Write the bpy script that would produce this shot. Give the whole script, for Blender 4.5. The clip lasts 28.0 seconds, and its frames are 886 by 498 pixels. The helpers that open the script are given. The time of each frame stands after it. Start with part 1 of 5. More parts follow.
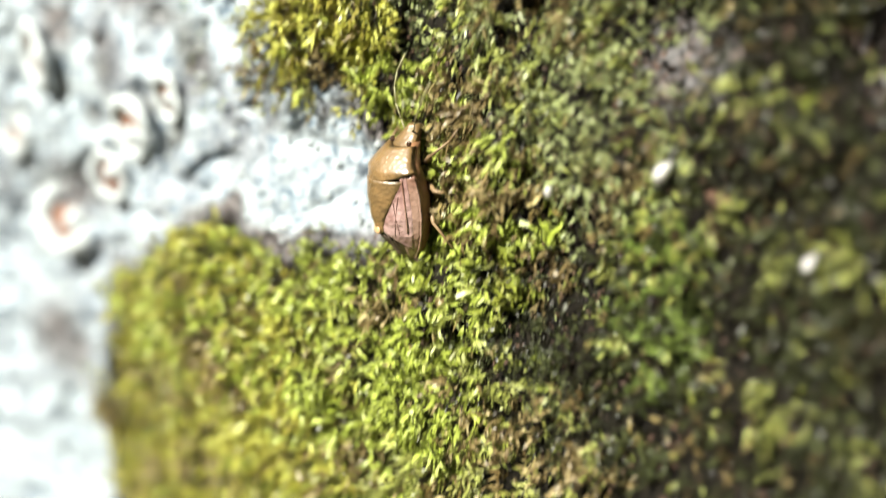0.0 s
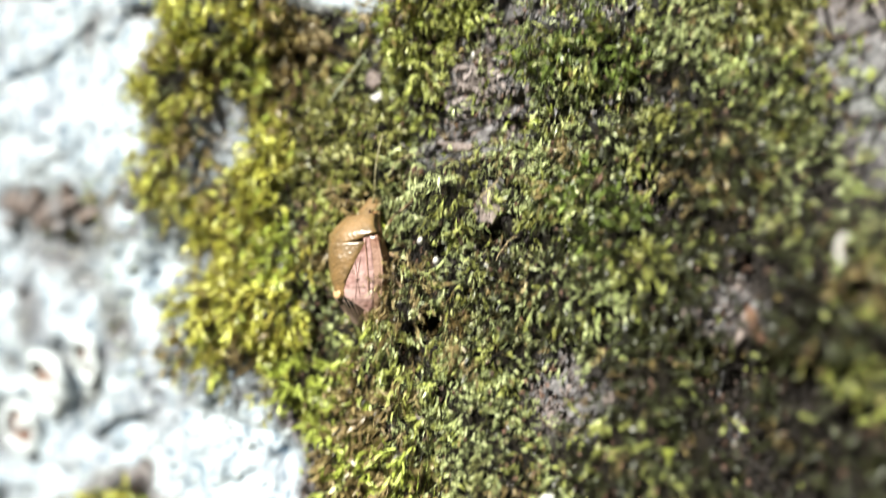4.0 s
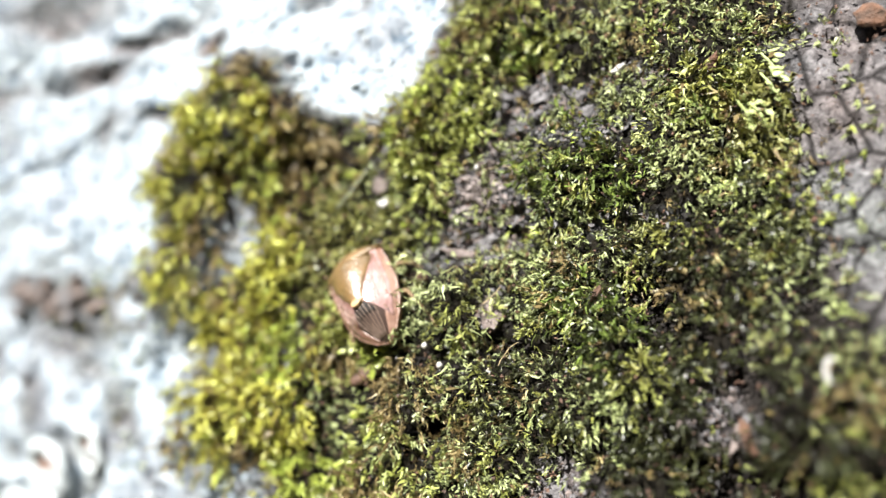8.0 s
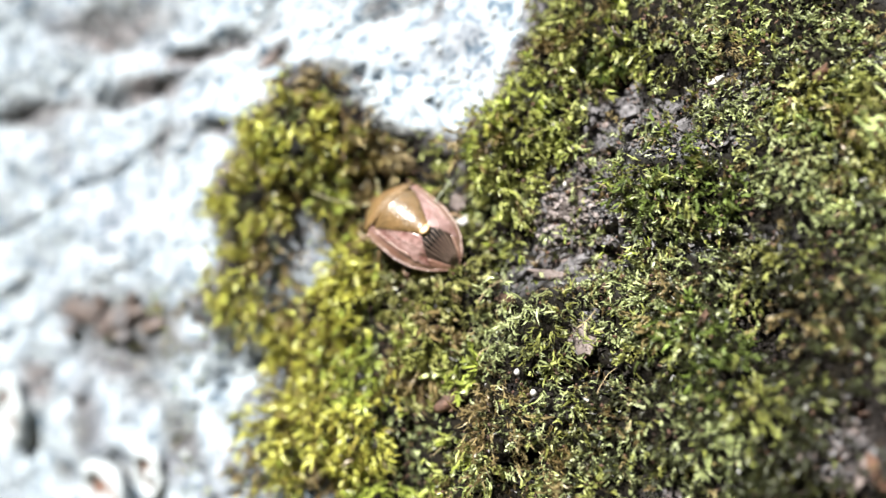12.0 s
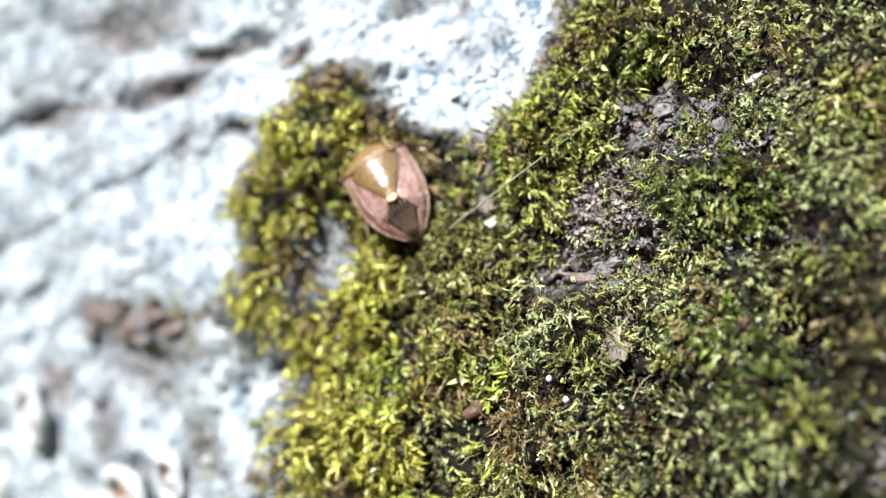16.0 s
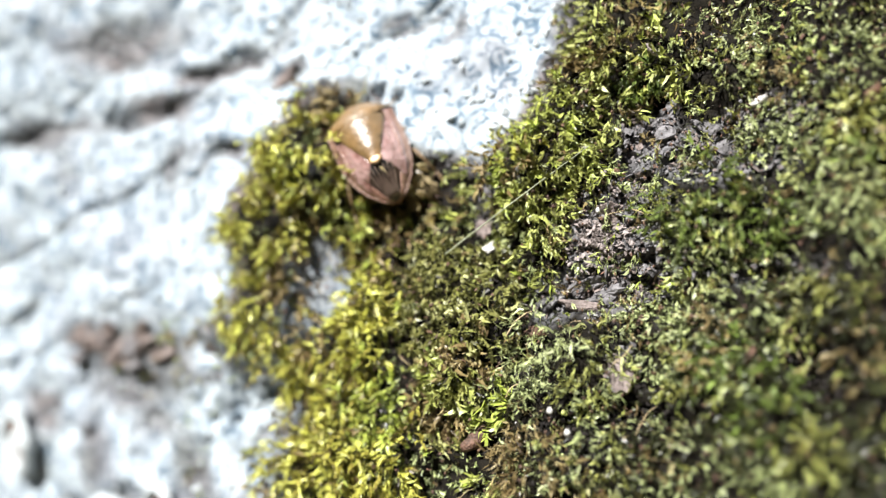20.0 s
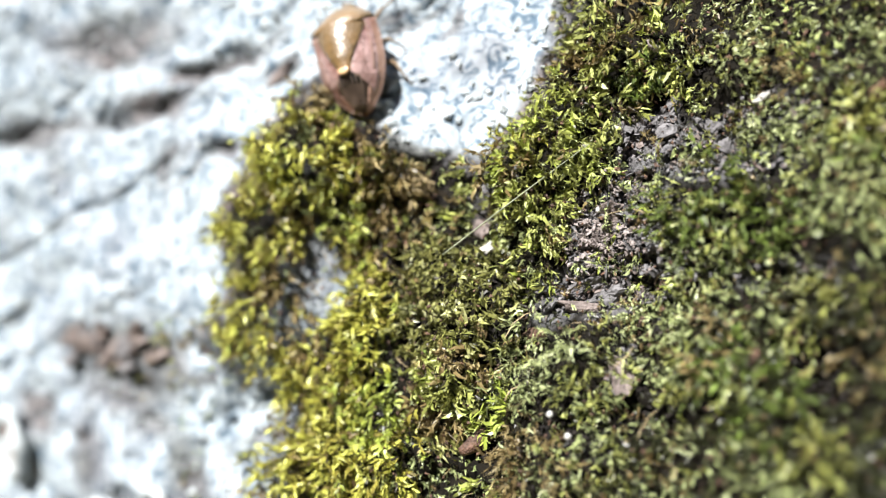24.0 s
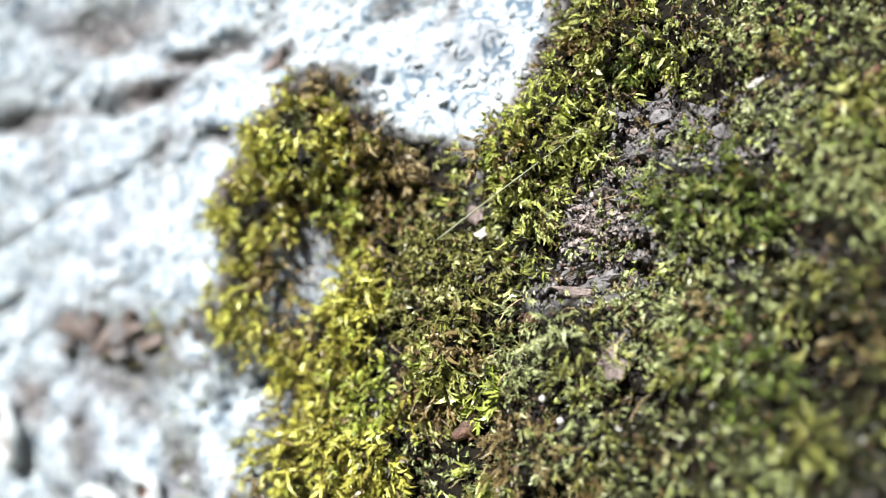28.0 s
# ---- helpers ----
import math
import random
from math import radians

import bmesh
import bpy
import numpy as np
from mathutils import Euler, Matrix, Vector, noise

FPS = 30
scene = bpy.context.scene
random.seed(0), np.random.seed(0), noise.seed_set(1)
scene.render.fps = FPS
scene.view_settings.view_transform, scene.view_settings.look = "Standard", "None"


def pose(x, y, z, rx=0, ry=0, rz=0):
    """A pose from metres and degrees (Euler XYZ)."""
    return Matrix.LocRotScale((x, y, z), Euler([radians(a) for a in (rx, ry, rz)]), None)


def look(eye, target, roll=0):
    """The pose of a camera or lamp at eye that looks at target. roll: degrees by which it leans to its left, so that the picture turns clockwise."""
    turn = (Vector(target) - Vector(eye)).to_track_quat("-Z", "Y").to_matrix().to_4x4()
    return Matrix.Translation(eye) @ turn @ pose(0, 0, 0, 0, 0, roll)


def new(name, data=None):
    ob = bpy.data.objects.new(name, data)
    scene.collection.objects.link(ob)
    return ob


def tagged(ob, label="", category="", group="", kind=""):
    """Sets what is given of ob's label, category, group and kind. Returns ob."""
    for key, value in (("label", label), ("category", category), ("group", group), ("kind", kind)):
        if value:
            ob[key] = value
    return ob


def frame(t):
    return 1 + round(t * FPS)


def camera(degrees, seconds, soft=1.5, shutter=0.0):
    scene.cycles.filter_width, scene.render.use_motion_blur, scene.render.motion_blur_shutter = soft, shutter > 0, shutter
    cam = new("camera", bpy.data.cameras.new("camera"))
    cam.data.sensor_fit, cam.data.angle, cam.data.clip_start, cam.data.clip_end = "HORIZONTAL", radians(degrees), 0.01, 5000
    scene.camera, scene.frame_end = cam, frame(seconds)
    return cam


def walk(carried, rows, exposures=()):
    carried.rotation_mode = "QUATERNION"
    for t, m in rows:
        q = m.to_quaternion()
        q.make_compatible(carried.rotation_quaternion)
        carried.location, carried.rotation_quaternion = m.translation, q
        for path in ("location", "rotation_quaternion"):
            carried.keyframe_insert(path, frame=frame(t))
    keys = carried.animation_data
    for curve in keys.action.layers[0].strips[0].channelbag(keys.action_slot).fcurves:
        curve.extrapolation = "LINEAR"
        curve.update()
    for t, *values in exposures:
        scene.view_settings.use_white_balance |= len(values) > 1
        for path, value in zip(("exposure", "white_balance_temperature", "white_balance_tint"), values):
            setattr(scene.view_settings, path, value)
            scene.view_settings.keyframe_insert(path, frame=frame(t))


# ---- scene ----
MM = 0.001
HIGH = 1.2  # the height of the trunk's filmed patch over the ground, metres


def spot(x, y, z, rx, ry, rz):
    """A camera pose from millimetres and degrees."""
    return pose(x * MM, y * MM, HIGH + z * MM, rx, ry, rz)


cam = camera(54, 28.0, soft=1.2, shutter=1.2)
cam.data.dof.use_dof = True
cam.data.dof.focus_distance = 0.0536
cam.data.dof.aperture_fstop = 13.5
walk(cam, [
    (0, spot(5.75, -0.02, -14.32, 75.32, 1.70, 4.04)),
    (0.5, spot(6.35, 0.52, -12.19, 76.60, 2.25, 3.80)),
    (1, spot(6.49, 0.55, -10.59, 78.39, 2.22, 3.21)),
    (1.5, spot(7.12, 0.96, -8.89, 79.51, 2.43, 3.05)),
    (2, spot(7.73, 1.25, -7.26, 80.22, 2.57, 2.87)),
    (2.5, spot(8.12, 1.38, -5.94, 80.74, 2.42, 2.63)),
    (3, spot(8.01, 0.53, -5.46, 81.79, 1.70, 1.75)),
    (3.5, spot(8.15, -1.36, -5.41, 83.62, 0.59, 0.70)),
    (4, spot(7.56, -2.36, -4.59, 85.70, 0.02, -0.40)),
    (4.5, spot(7.36, -3.02, -3.92, 87.79, -0.49, -1.09)),
    (6.5, spot(7.42, -4.18, -2.63, 90.03, -0.77, -1.16)),
    (7, spot(7.07, -4.28, -2.35, 90.25, -0.80, -1.29)),
    (7.5, spot(7.02, -4.32, -2.33, 90.45, -0.79, -1.06)),
    (8, spot(6.71, -4.43, -1.95, 90.06, -0.60, -0.96)),
    (8.5, spot(6.21, -4.47, -1.75, 89.81, -0.47, -0.85)),
    (9, spot(5.52, -4.30, -1.76, 89.78, -0.45, -0.78)),
    (9.5, spot(4.64, -3.92, -1.36, 89.54, -0.23, -0.89)),
    (10, spot(3.91, -3.58, -1.05, 89.52, -0.23, -0.89)),
    (10.5, spot(3.17, -3.20, -0.97, 89.73, -0.23, -0.90)),
    (11, spot(2.54, -2.79, -0.65, 89.70, -0.16, -0.83)),
    (11.5, spot(1.94, -2.35, -0.50, 89.77, -0.16, -0.73)),
    (12, spot(1.22, -2.01, -0.18, 89.64, -0.09, -0.76)),
    (12.5, spot(0.77, -1.75, -0.09, 89.68, -0.02, -0.60)),
    (13, spot(0.55, -1.57, -0.21, 89.89, -0.06, -0.37)),
    (13.5, spot(0.34, -1.48, -0.24, 89.91, -0.08, -0.29)),
    (15.5, spot(0.02, -1.06, -0.06, 89.56, 0.01, -0.14)),
    (16, spot(0.19, -0.66, -0.00, 89.65, 0.01, 0.06)),
    (16.5, spot(0.24, -0.35, -0.08, 89.90, -0.04, 0.16)),
    (17, spot(0.01, -0.00, 0.01, 90.01, -0.00, 0.00)),
    (17.5, spot(0.03, 0.30, 0.12, 90.06, -0.01, 0.04)),
    (18, spot(-0.08, 0.43, 0.26, 90.08, -0.01, -0.08)),
    (18.5, spot(-0.04, 0.61, 0.26, 90.22, 0.00, -0.11)),
    (19, spot(0.04, 0.78, 0.55, 90.15, 0.06, -0.12)),
    (19.5, spot(0.09, 0.84, 0.93, 90.08, 0.15, -0.17)),
    (20, spot(0.15, 0.97, 1.12, 90.23, 0.20, -0.21)),
    (20.5, spot(0.20, 1.02, 1.46, 90.24, 0.33, -0.23)),
    (21, spot(0.24, 1.17, 1.34, 90.42, 0.27, -0.20)),
    (21.5, spot(0.20, 1.32, 1.33, 90.18, 0.28, -0.29)),
    (23.5, spot(0.08, 1.79, 1.43, 89.82, 0.40, -0.44)),
    (24, spot(0.09, 1.89, 1.53, 89.84, 0.43, -0.44)),
    (24.5, spot(0.17, 2.01, 1.45, 89.98, 0.41, -0.38)),
    (25, spot(0.26, 2.00, 1.41, 90.02, 0.40, -0.31)),
    (25.5, spot(0.47, 2.04, 1.28, 90.09, 0.36, -0.16)),
    (26, spot(0.47, 2.01, 1.29, 89.99, 0.33, -0.22)),
    (26.5, spot(0.62, 2.02, 1.08, 90.08, 0.32, -0.10)),
    (27, spot(0.62, 1.96, 0.84, 90.15, 0.19, -0.16)),
    (27.5, spot(0.47, 1.97, 0.70, 90.01, 0.17, -0.38)),
    (28, spot(0.36, 1.94, 0.68, 89.76, 0.16, -0.57))],
    exposures=[(0, 1.36, 7250, 5), (2, 1.38, 7200, 5), (4, 1.43, 7000, 6), (6.5, 1.48, 6850, 8), (9, 1.45, 6720, 10), (12, 1.34, 6700, 10), (16, 1.30, 6650, 10), (28, 1.29, 6650, 10)])

# ---- light ----
SUN_FROM = Vector((-0.40, -0.60, 0.70)).normalized()
world = bpy.data.worlds.new("sky")
scene.world = world
world.use_nodes = True
sky = world.node_tree.nodes.new("ShaderNodeTexSky")
sky.sky_type, sky.sun_disc = "NISHITA", False
sky.sun_elevation = math.asin(SUN_FROM.z)
sky.sun_rotation = math.atan2(SUN_FROM.x, SUN_FROM.y)
world.node_tree.links.new(sky.outputs[0], world.node_tree.nodes["Background"].inputs[0])
world.node_tree.nodes["Background"].inputs[1].default_value = 0.05
sun = new("sun", bpy.data.lights.new("sun", "SUN"))
sun.data.energy, sun.data.angle, sun.data.color = 5.0, radians(0.6), (0.99, 0.99, 0.975)
sun.matrix_world = look(SUN_FROM * 5 + Vector((0, 0, HIGH)), (0, 0, HIGH))


# ---- materials ----
def shader(name):
    m = bpy.data.materials.new(name)
    m.use_nodes = True
    return m, m.node_tree.nodes, m.node_tree.links, m.node_tree.nodes["Principled BSDF"]


def ramp(nodes, stops):
    r = nodes.new("ShaderNodeValToRGB")
    while len(r.color_ramp.elements) < len(stops):
        r.color_ramp.elements.new(0.5)
    for e, (p, c) in zip(r.color_ramp.elements, stops):
        e.position, e.color = p, (*c, 1)
    return r


def noise_tex(nodes, links, scale, detail=4.0, rough=0.55, dist=0.0):
    co = nodes.new("ShaderNodeTexCoord")
    n = nodes.new("ShaderNodeTexNoise")
    n.inputs["Scale"].default_value, n.inputs["Detail"].default_value = scale, detail
    n.inputs["Roughness"].default_value, n.inputs["Distortion"].default_value = rough, dist
    links.new(co.outputs["Object"], n.inputs["Vector"])
    return n


def mixed(nodes, links, kind, fac, a, b):
    m = nodes.new("ShaderNodeMix")
    m.data_type, m.blend_type = "RGBA", kind
    for value, socket in ((fac, m.inputs[0]), (a, m.inputs[6]), (b, m.inputs[7])):
        if isinstance(value, (int, float)):
            socket.default_value = value
        elif isinstance(value, tuple):
            socket.default_value = (*value, 1)
        else:
            links.new(value, socket)
    return m.outputs[2]


def bumped(nodes, links, bsdf, source, strength, distance):
    b = nodes.new("ShaderNodeBump")
    b.inputs["Strength"].default_value, b.inputs["Distance"].default_value = strength, distance
    links.new(source, b.inputs["Height"])
    links.new(b.outputs[0], bsdf.inputs["Normal"])


def moss_material(name, stops, scale=260.0, translucent=0.04):
    """Colour that wanders from tuft to tuft and from leaf to leaf, over a slower drift of hue across the mat."""
    m, nodes, links, bsdf = shader(name)
    geo = nodes.new("ShaderNodeNewGeometry")
    near = noise_tex(nodes, links, scale * 3.4, 2.0)
    spread = nodes.new("ShaderNodeMapRange")
    spread.inputs[1].default_value, spread.inputs[2].default_value = 0.3, 0.7
    links.new(near.outputs[0], spread.inputs[0])
    shoot = nodes.new("ShaderNodeAttribute")
    shoot.attribute_name = "tone"
    both = nodes.new("ShaderNodeMix")
    both.inputs[0].default_value = 0.5
    links.new(shoot.outputs["Fac"], both.inputs[2])
    links.new(geo.outputs["Random Per Island"], both.inputs[3])
    pick = nodes.new("ShaderNodeMix")
    pick.inputs[0].default_value = 0.7
    links.new(spread.outputs[0], pick.inputs[2])
    links.new(both.outputs[0], pick.inputs[3])
    wider = nodes.new("ShaderNodeMapRange")
    wider.inputs[1].default_value, wider.inputs[2].default_value = 0.16, 0.84
    links.new(pick.outputs[0], wider.inputs[0])
    leaf = ramp(nodes, stops)
    links.new(wider.outputs[0], leaf.inputs[0])
    n = noise_tex(nodes, links, scale, 3.0)
    drift = ramp(nodes, [(0.33, (0.66, 0.60, 0.48)), (0.44, (1, 1, 1)), (0.56, (1, 1, 1)), (0.7, (1.2, 1.25, 0.95))])
    links.new(n.outputs[0], drift.inputs[0])
    col = mixed(nodes, links, "MULTIPLY", 0.95, leaf.outputs[0], drift.outputs[0])
    links.new(col, bsdf.inputs["Base Color"])
    bsdf.inputs["Roughness"].default_value = 0.40
    bsdf.inputs["Specular IOR Level"].default_value = 0.42
    tr = nodes.new("ShaderNodeBsdfTranslucent")
    links.new(col, tr.inputs[0])
    mix = nodes.new("ShaderNodeMixShader")
    mix.inputs[0].default_value = translucent
    links.new(bsdf.outputs[0], mix.inputs[1])
    links.new(tr.outputs[0], mix.inputs[2])
    links.new(mix.outputs[0], nodes["Material Output"].inputs[0])
    return m


MOSS = {
    "gold": moss_material("golden_moss_leaf", [(0.05, (0.06, 0.04, 0.015)), (0.3, (0.235, 0.20, 0.037)), (0.6, (0.40, 0.40, 0.072)), (0.88, (0.55, 0.56, 0.135)), (1.0, (0.68, 0.70, 0.30))]),
    "lime": moss_material("bright_moss_leaf", [(0.05, (0.06, 0.06, 0.018)), (0.35, (0.21, 0.245, 0.042)), (0.7, (0.39, 0.46, 0.085)), (1.0, (0.62, 0.69, 0.27))]),
    "green": moss_material("green_moss_leaf", [(0.05, (0.02, 0.024, 0.008)), (0.4, (0.07, 0.095, 0.022)), (0.8, (0.15, 0.205, 0.042)), (1.0, (0.36, 0.47, 0.14))]),
    "olive": moss_material("olive_moss_leaf", [(0.05, (0.03, 0.028, 0.014)), (0.3, (0.135, 0.14, 0.034)), (0.6, (0.30, 0.325, 0.085)), (0.88, (0.46, 0.49, 0.17)), (1.0, (0.64, 0.68, 0.36))]),
    "fine": moss_material("fine_moss_leaf", [(0.0, (0.045, 0.042, 0.022)), (0.35, (0.205, 0.235, 0.10)), (0.7, (0.40, 0.45, 0.20)), (0.92, (0.57, 0.62, 0.33)), (1.0, (0.70, 0.74, 0.44))]),
    # a dull moss, its colour lowered further for shade on the right
    "dull": moss_material("dull_shaded_moss_leaf", [(0.05, (0.014, 0.013, 0.008)), (0.4, (0.024, 0.027, 0.011)), (0.8, (0.050, 0.057, 0.021)), (1.0, (0.14, 0.16, 0.07))]),
    "dark": moss_material("dark_moss_leaf", [(0.05, (0.016, 0.016, 0.007)), (0.35, (0.095, 0.095, 0.028)), (0.7, (0.28, 0.28, 0.085)), (1.0, (0.58, 0.58, 0.30))]),
    # dead lower leaves, blackened to carry the shade between shoots
    "dead_shade": moss_material("dead_shaded_lower_moss_leaf", [(0.05, (0.007, 0.006, 0.004)), (0.6, (0.016, 0.013, 0.007)), (1.0, (0.05, 0.038, 0.02))]),
    "dry": moss_material("dry_moss_leaf", [(0.05, (0.05, 0.034, 0.016)), (0.4, (0.155, 0.11, 0.045)), (0.8, (0.28, 0.22, 0.10)), (1.0, (0.54, 0.46, 0.24))]),
}


def bark_material():
    """Grey-violet bark with fine cracks, humus under the moss blackened for shade, and a chalky white lichen crust with
    a grey winding net.
    """
    m, nodes, links, bsdf = shader("bark_with_lichen_crust")
    n1 = noise_tex(nodes, links, 1500.0, 8.0, 0.72, 0.5)
    n2 = noise_tex(nodes, links, 110.0, 3.0)
    bark = ramp(nodes, [(0.30, (0.03, 0.026, 0.025)), (0.42, (0.094, 0.09, 0.094)), (0.55, (0.19, 0.185, 0.192)), (0.72, (0.38, 0.37, 0.375))])
    links.new(n1.outputs[0], bark.inputs[0])
    tint = ramp(nodes, [(0.35, (0.85, 0.66, 0.58)), (0.5, (1, 1, 1)), (0.68, (0.85, 0.97, 0.86))])
    links.new(n2.outputs[0], tint.inputs[0])
    wood = mixed(nodes, links, "MULTIPLY", 0.7, bark.outputs[0], tint.outputs[0])

    def net(scale, bend):
        co = nodes.new("ShaderNodeTexCoord")
        w = noise_tex(nodes, links, scale * 0.8, 3.0)
        add = nodes.new("ShaderNodeVectorMath")
        add.operation = "MULTIPLY_ADD"
        add.inputs[1].default_value = (bend,) * 3
        links.new(w.outputs["Color"], add.inputs[0])
        links.new(co.outputs["Object"], add.inputs[2])
        v = nodes.new("ShaderNodeTexVoronoi")
        v.feature = "DISTANCE_TO_EDGE"
        v.inputs["Scale"].default_value = scale
        links.new(add.outputs[0], v.inputs["Vector"])
        return v.outputs["Distance"]
    gaps = net(270.0, 0.0014)
    gap_tone = ramp(nodes, [(0.015, (0.04, 0.035, 0.03)), (0.07, (1, 1, 1))])
    links.new(gaps, gap_tone.inputs[0])
    wood = mixed(nodes, links, "MULTIPLY", 0.8, wood, gap_tone.outputs[0])
    # humus colour lowered to near black, standing in for shade in the gaps
    shade_hum = ramp(nodes, [(0.35, (0.004, 0.0035, 0.003)), (0.65, (0.016, 0.013, 0.008))])
    links.new(n1.outputs[0], shade_hum.inputs[0])
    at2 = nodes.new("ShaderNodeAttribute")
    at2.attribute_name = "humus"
    wood = mixed(nodes, links, "MIX", at2.outputs["Fac"], wood, shade_hum.outputs[0])
    white = ramp(nodes, [(0.34, (0.24, 0.28, 0.315)), (0.50, (0.39, 0.435, 0.465)), (0.62, (0.445, 0.495, 0.53))])
    n3 = noise_tex(nodes, links, 520.0, 4.0, 0.55, 0.8)
    links.new(n3.outputs[0], white.inputs[0])
    n4 = noise_tex(nodes, links, 95.0, 5.0, 0.62, 0.5)
    stain = ramp(nodes, [(0.33, (0.58, 0.55, 0.57)), (0.46, (0.93, 0.93, 0.95)), (0.55, (1, 1, 1))])
    links.new(n4.outputs[0], stain.inputs[0])
    crust = mixed(nodes, links, "MULTIPLY", 0.9, white.outputs[0], stain.outputs[0])
    wind = noise_tex(nodes, links, 620.0, 1.5, 0.5, 1.6)
    off = nodes.new("ShaderNodeMath")
    off.operation = "SUBTRACT"
    off.inputs[1].default_value = 0.5
    links.new(wind.outputs[0], off.inputs[0])
    size = nodes.new("ShaderNodeMath")
    size.operation = "ABSOLUTE"
    links.new(off.outputs[0], size.inputs[0])
    line_tone = ramp(nodes, [(0.02, (0.25, 0.33, 0.41)), (0.06, (1, 1, 1))])
    links.new(size.outputs[0], line_tone.inputs[0])
    n5 = noise_tex(nodes, links, 420.0, 2.0)
    broken = ramp(nodes, [(0.36, (0.05, 0.05, 0.05)), (0.48, (1, 1, 1))])
    links.new(n5.outputs[0], broken.inputs[0])
    crust = mixed(nodes, links, "MULTIPLY", broken.outputs[0], crust, line_tone.outputs[0])
    at = nodes.new("ShaderNodeAttribute")
    at.attribute_name = "crust"
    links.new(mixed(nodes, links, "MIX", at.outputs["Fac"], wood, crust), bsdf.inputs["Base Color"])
    bsdf.inputs["Roughness"].default_value = 0.9
    bsdf.inputs["Specular IOR Level"].default_value = 0.15
    h1 = nodes.new("ShaderNodeMath")
    h1.operation = "MULTIPLY_ADD"
    h1.inputs[1].default_value = 0.8
    clip = nodes.new("ShaderNodeMath")
    clip.operation = "MINIMUM"
    clip.inputs[1].default_value = 0.12
    links.new(gaps, clip.inputs[0])
    grow = nodes.new("ShaderNodeMath")
    grow.operation = "MULTIPLY"
    grow.inputs[1].default_value = 5.0
    links.new(clip.outputs[0], grow.inputs[0])
    links.new(n1.outputs[0], h1.inputs[0])
    links.new(grow.outputs[0], h1.inputs[2])
    bumped(nodes, links, bsdf, h1.outputs[0], 0.8, 0.0006)
    soft = nodes.new("ShaderNodeMath")
    soft.operation = "MULTIPLY_ADD"
    soft.inputs[1].default_value, soft.inputs[2].default_value = -0.6, 0.8
    links.new(at.outputs["Fac"], soft.inputs[0])
    links.new(soft.outputs[0], bsdf.inputs["Normal"].links[0].from_node.inputs["Strength"])
    return m


BARK = bark_material()


# ---- the trunk's form, in millimetres ----
def lattice(i, j, seed):
    h = np.sin(i * 127.1 + j * 311.7 + seed * 74.7) * 43758.5453
    return h - np.floor(h)


def wave(x, z, size, seed, octaves=1):
    """Smooth noise from -1 to 1 with features of that size."""
    total, amp, norm = 0.0, 1.0, 0.0
    for o in range(octaves):
        u, v = x / size * 2 ** o + seed * 3.1, z / size * 2 ** o - seed * 1.7
        i, j = np.floor(u), np.floor(v)
        a, b = u - i, v - j
        a, b = a * a * (3 - 2 * a), b * b * (3 - 2 * b)
        s = seed + o * 9
        n = (lattice(i, j, s) * (1 - a) + lattice(i + 1, j, s) * a) * (1 - b) + (lattice(i, j + 1, s) * (1 - a) + lattice(i + 1, j + 1, s) * a) * b
        total, norm, amp = total + amp * (2 * n - 1), norm + amp, amp * 0.5
    return total / norm


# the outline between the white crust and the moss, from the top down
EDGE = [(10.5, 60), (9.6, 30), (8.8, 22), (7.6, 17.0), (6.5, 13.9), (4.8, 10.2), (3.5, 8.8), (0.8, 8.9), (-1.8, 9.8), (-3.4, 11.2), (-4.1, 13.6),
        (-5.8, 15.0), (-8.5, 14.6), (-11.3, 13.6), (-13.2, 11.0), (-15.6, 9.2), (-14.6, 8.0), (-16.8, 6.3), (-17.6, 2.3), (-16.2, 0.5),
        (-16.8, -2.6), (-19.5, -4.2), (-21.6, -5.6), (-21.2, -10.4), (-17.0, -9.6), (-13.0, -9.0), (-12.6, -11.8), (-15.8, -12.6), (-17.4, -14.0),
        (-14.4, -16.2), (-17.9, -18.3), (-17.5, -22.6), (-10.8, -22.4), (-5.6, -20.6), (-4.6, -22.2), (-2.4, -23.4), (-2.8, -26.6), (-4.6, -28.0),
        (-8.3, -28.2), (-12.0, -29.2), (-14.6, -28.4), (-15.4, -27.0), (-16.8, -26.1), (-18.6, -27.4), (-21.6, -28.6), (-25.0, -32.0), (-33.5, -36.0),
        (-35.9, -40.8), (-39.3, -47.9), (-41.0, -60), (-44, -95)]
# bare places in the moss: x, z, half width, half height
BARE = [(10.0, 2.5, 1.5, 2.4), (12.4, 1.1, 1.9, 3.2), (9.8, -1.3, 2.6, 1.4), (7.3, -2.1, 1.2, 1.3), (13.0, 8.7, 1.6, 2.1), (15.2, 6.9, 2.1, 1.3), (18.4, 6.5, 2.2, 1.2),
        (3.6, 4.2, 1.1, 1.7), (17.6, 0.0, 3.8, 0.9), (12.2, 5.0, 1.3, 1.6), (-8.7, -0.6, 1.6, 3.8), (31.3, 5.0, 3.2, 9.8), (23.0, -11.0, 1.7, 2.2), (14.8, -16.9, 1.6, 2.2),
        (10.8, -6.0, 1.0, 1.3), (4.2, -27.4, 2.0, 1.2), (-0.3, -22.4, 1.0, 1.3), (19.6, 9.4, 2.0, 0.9)]
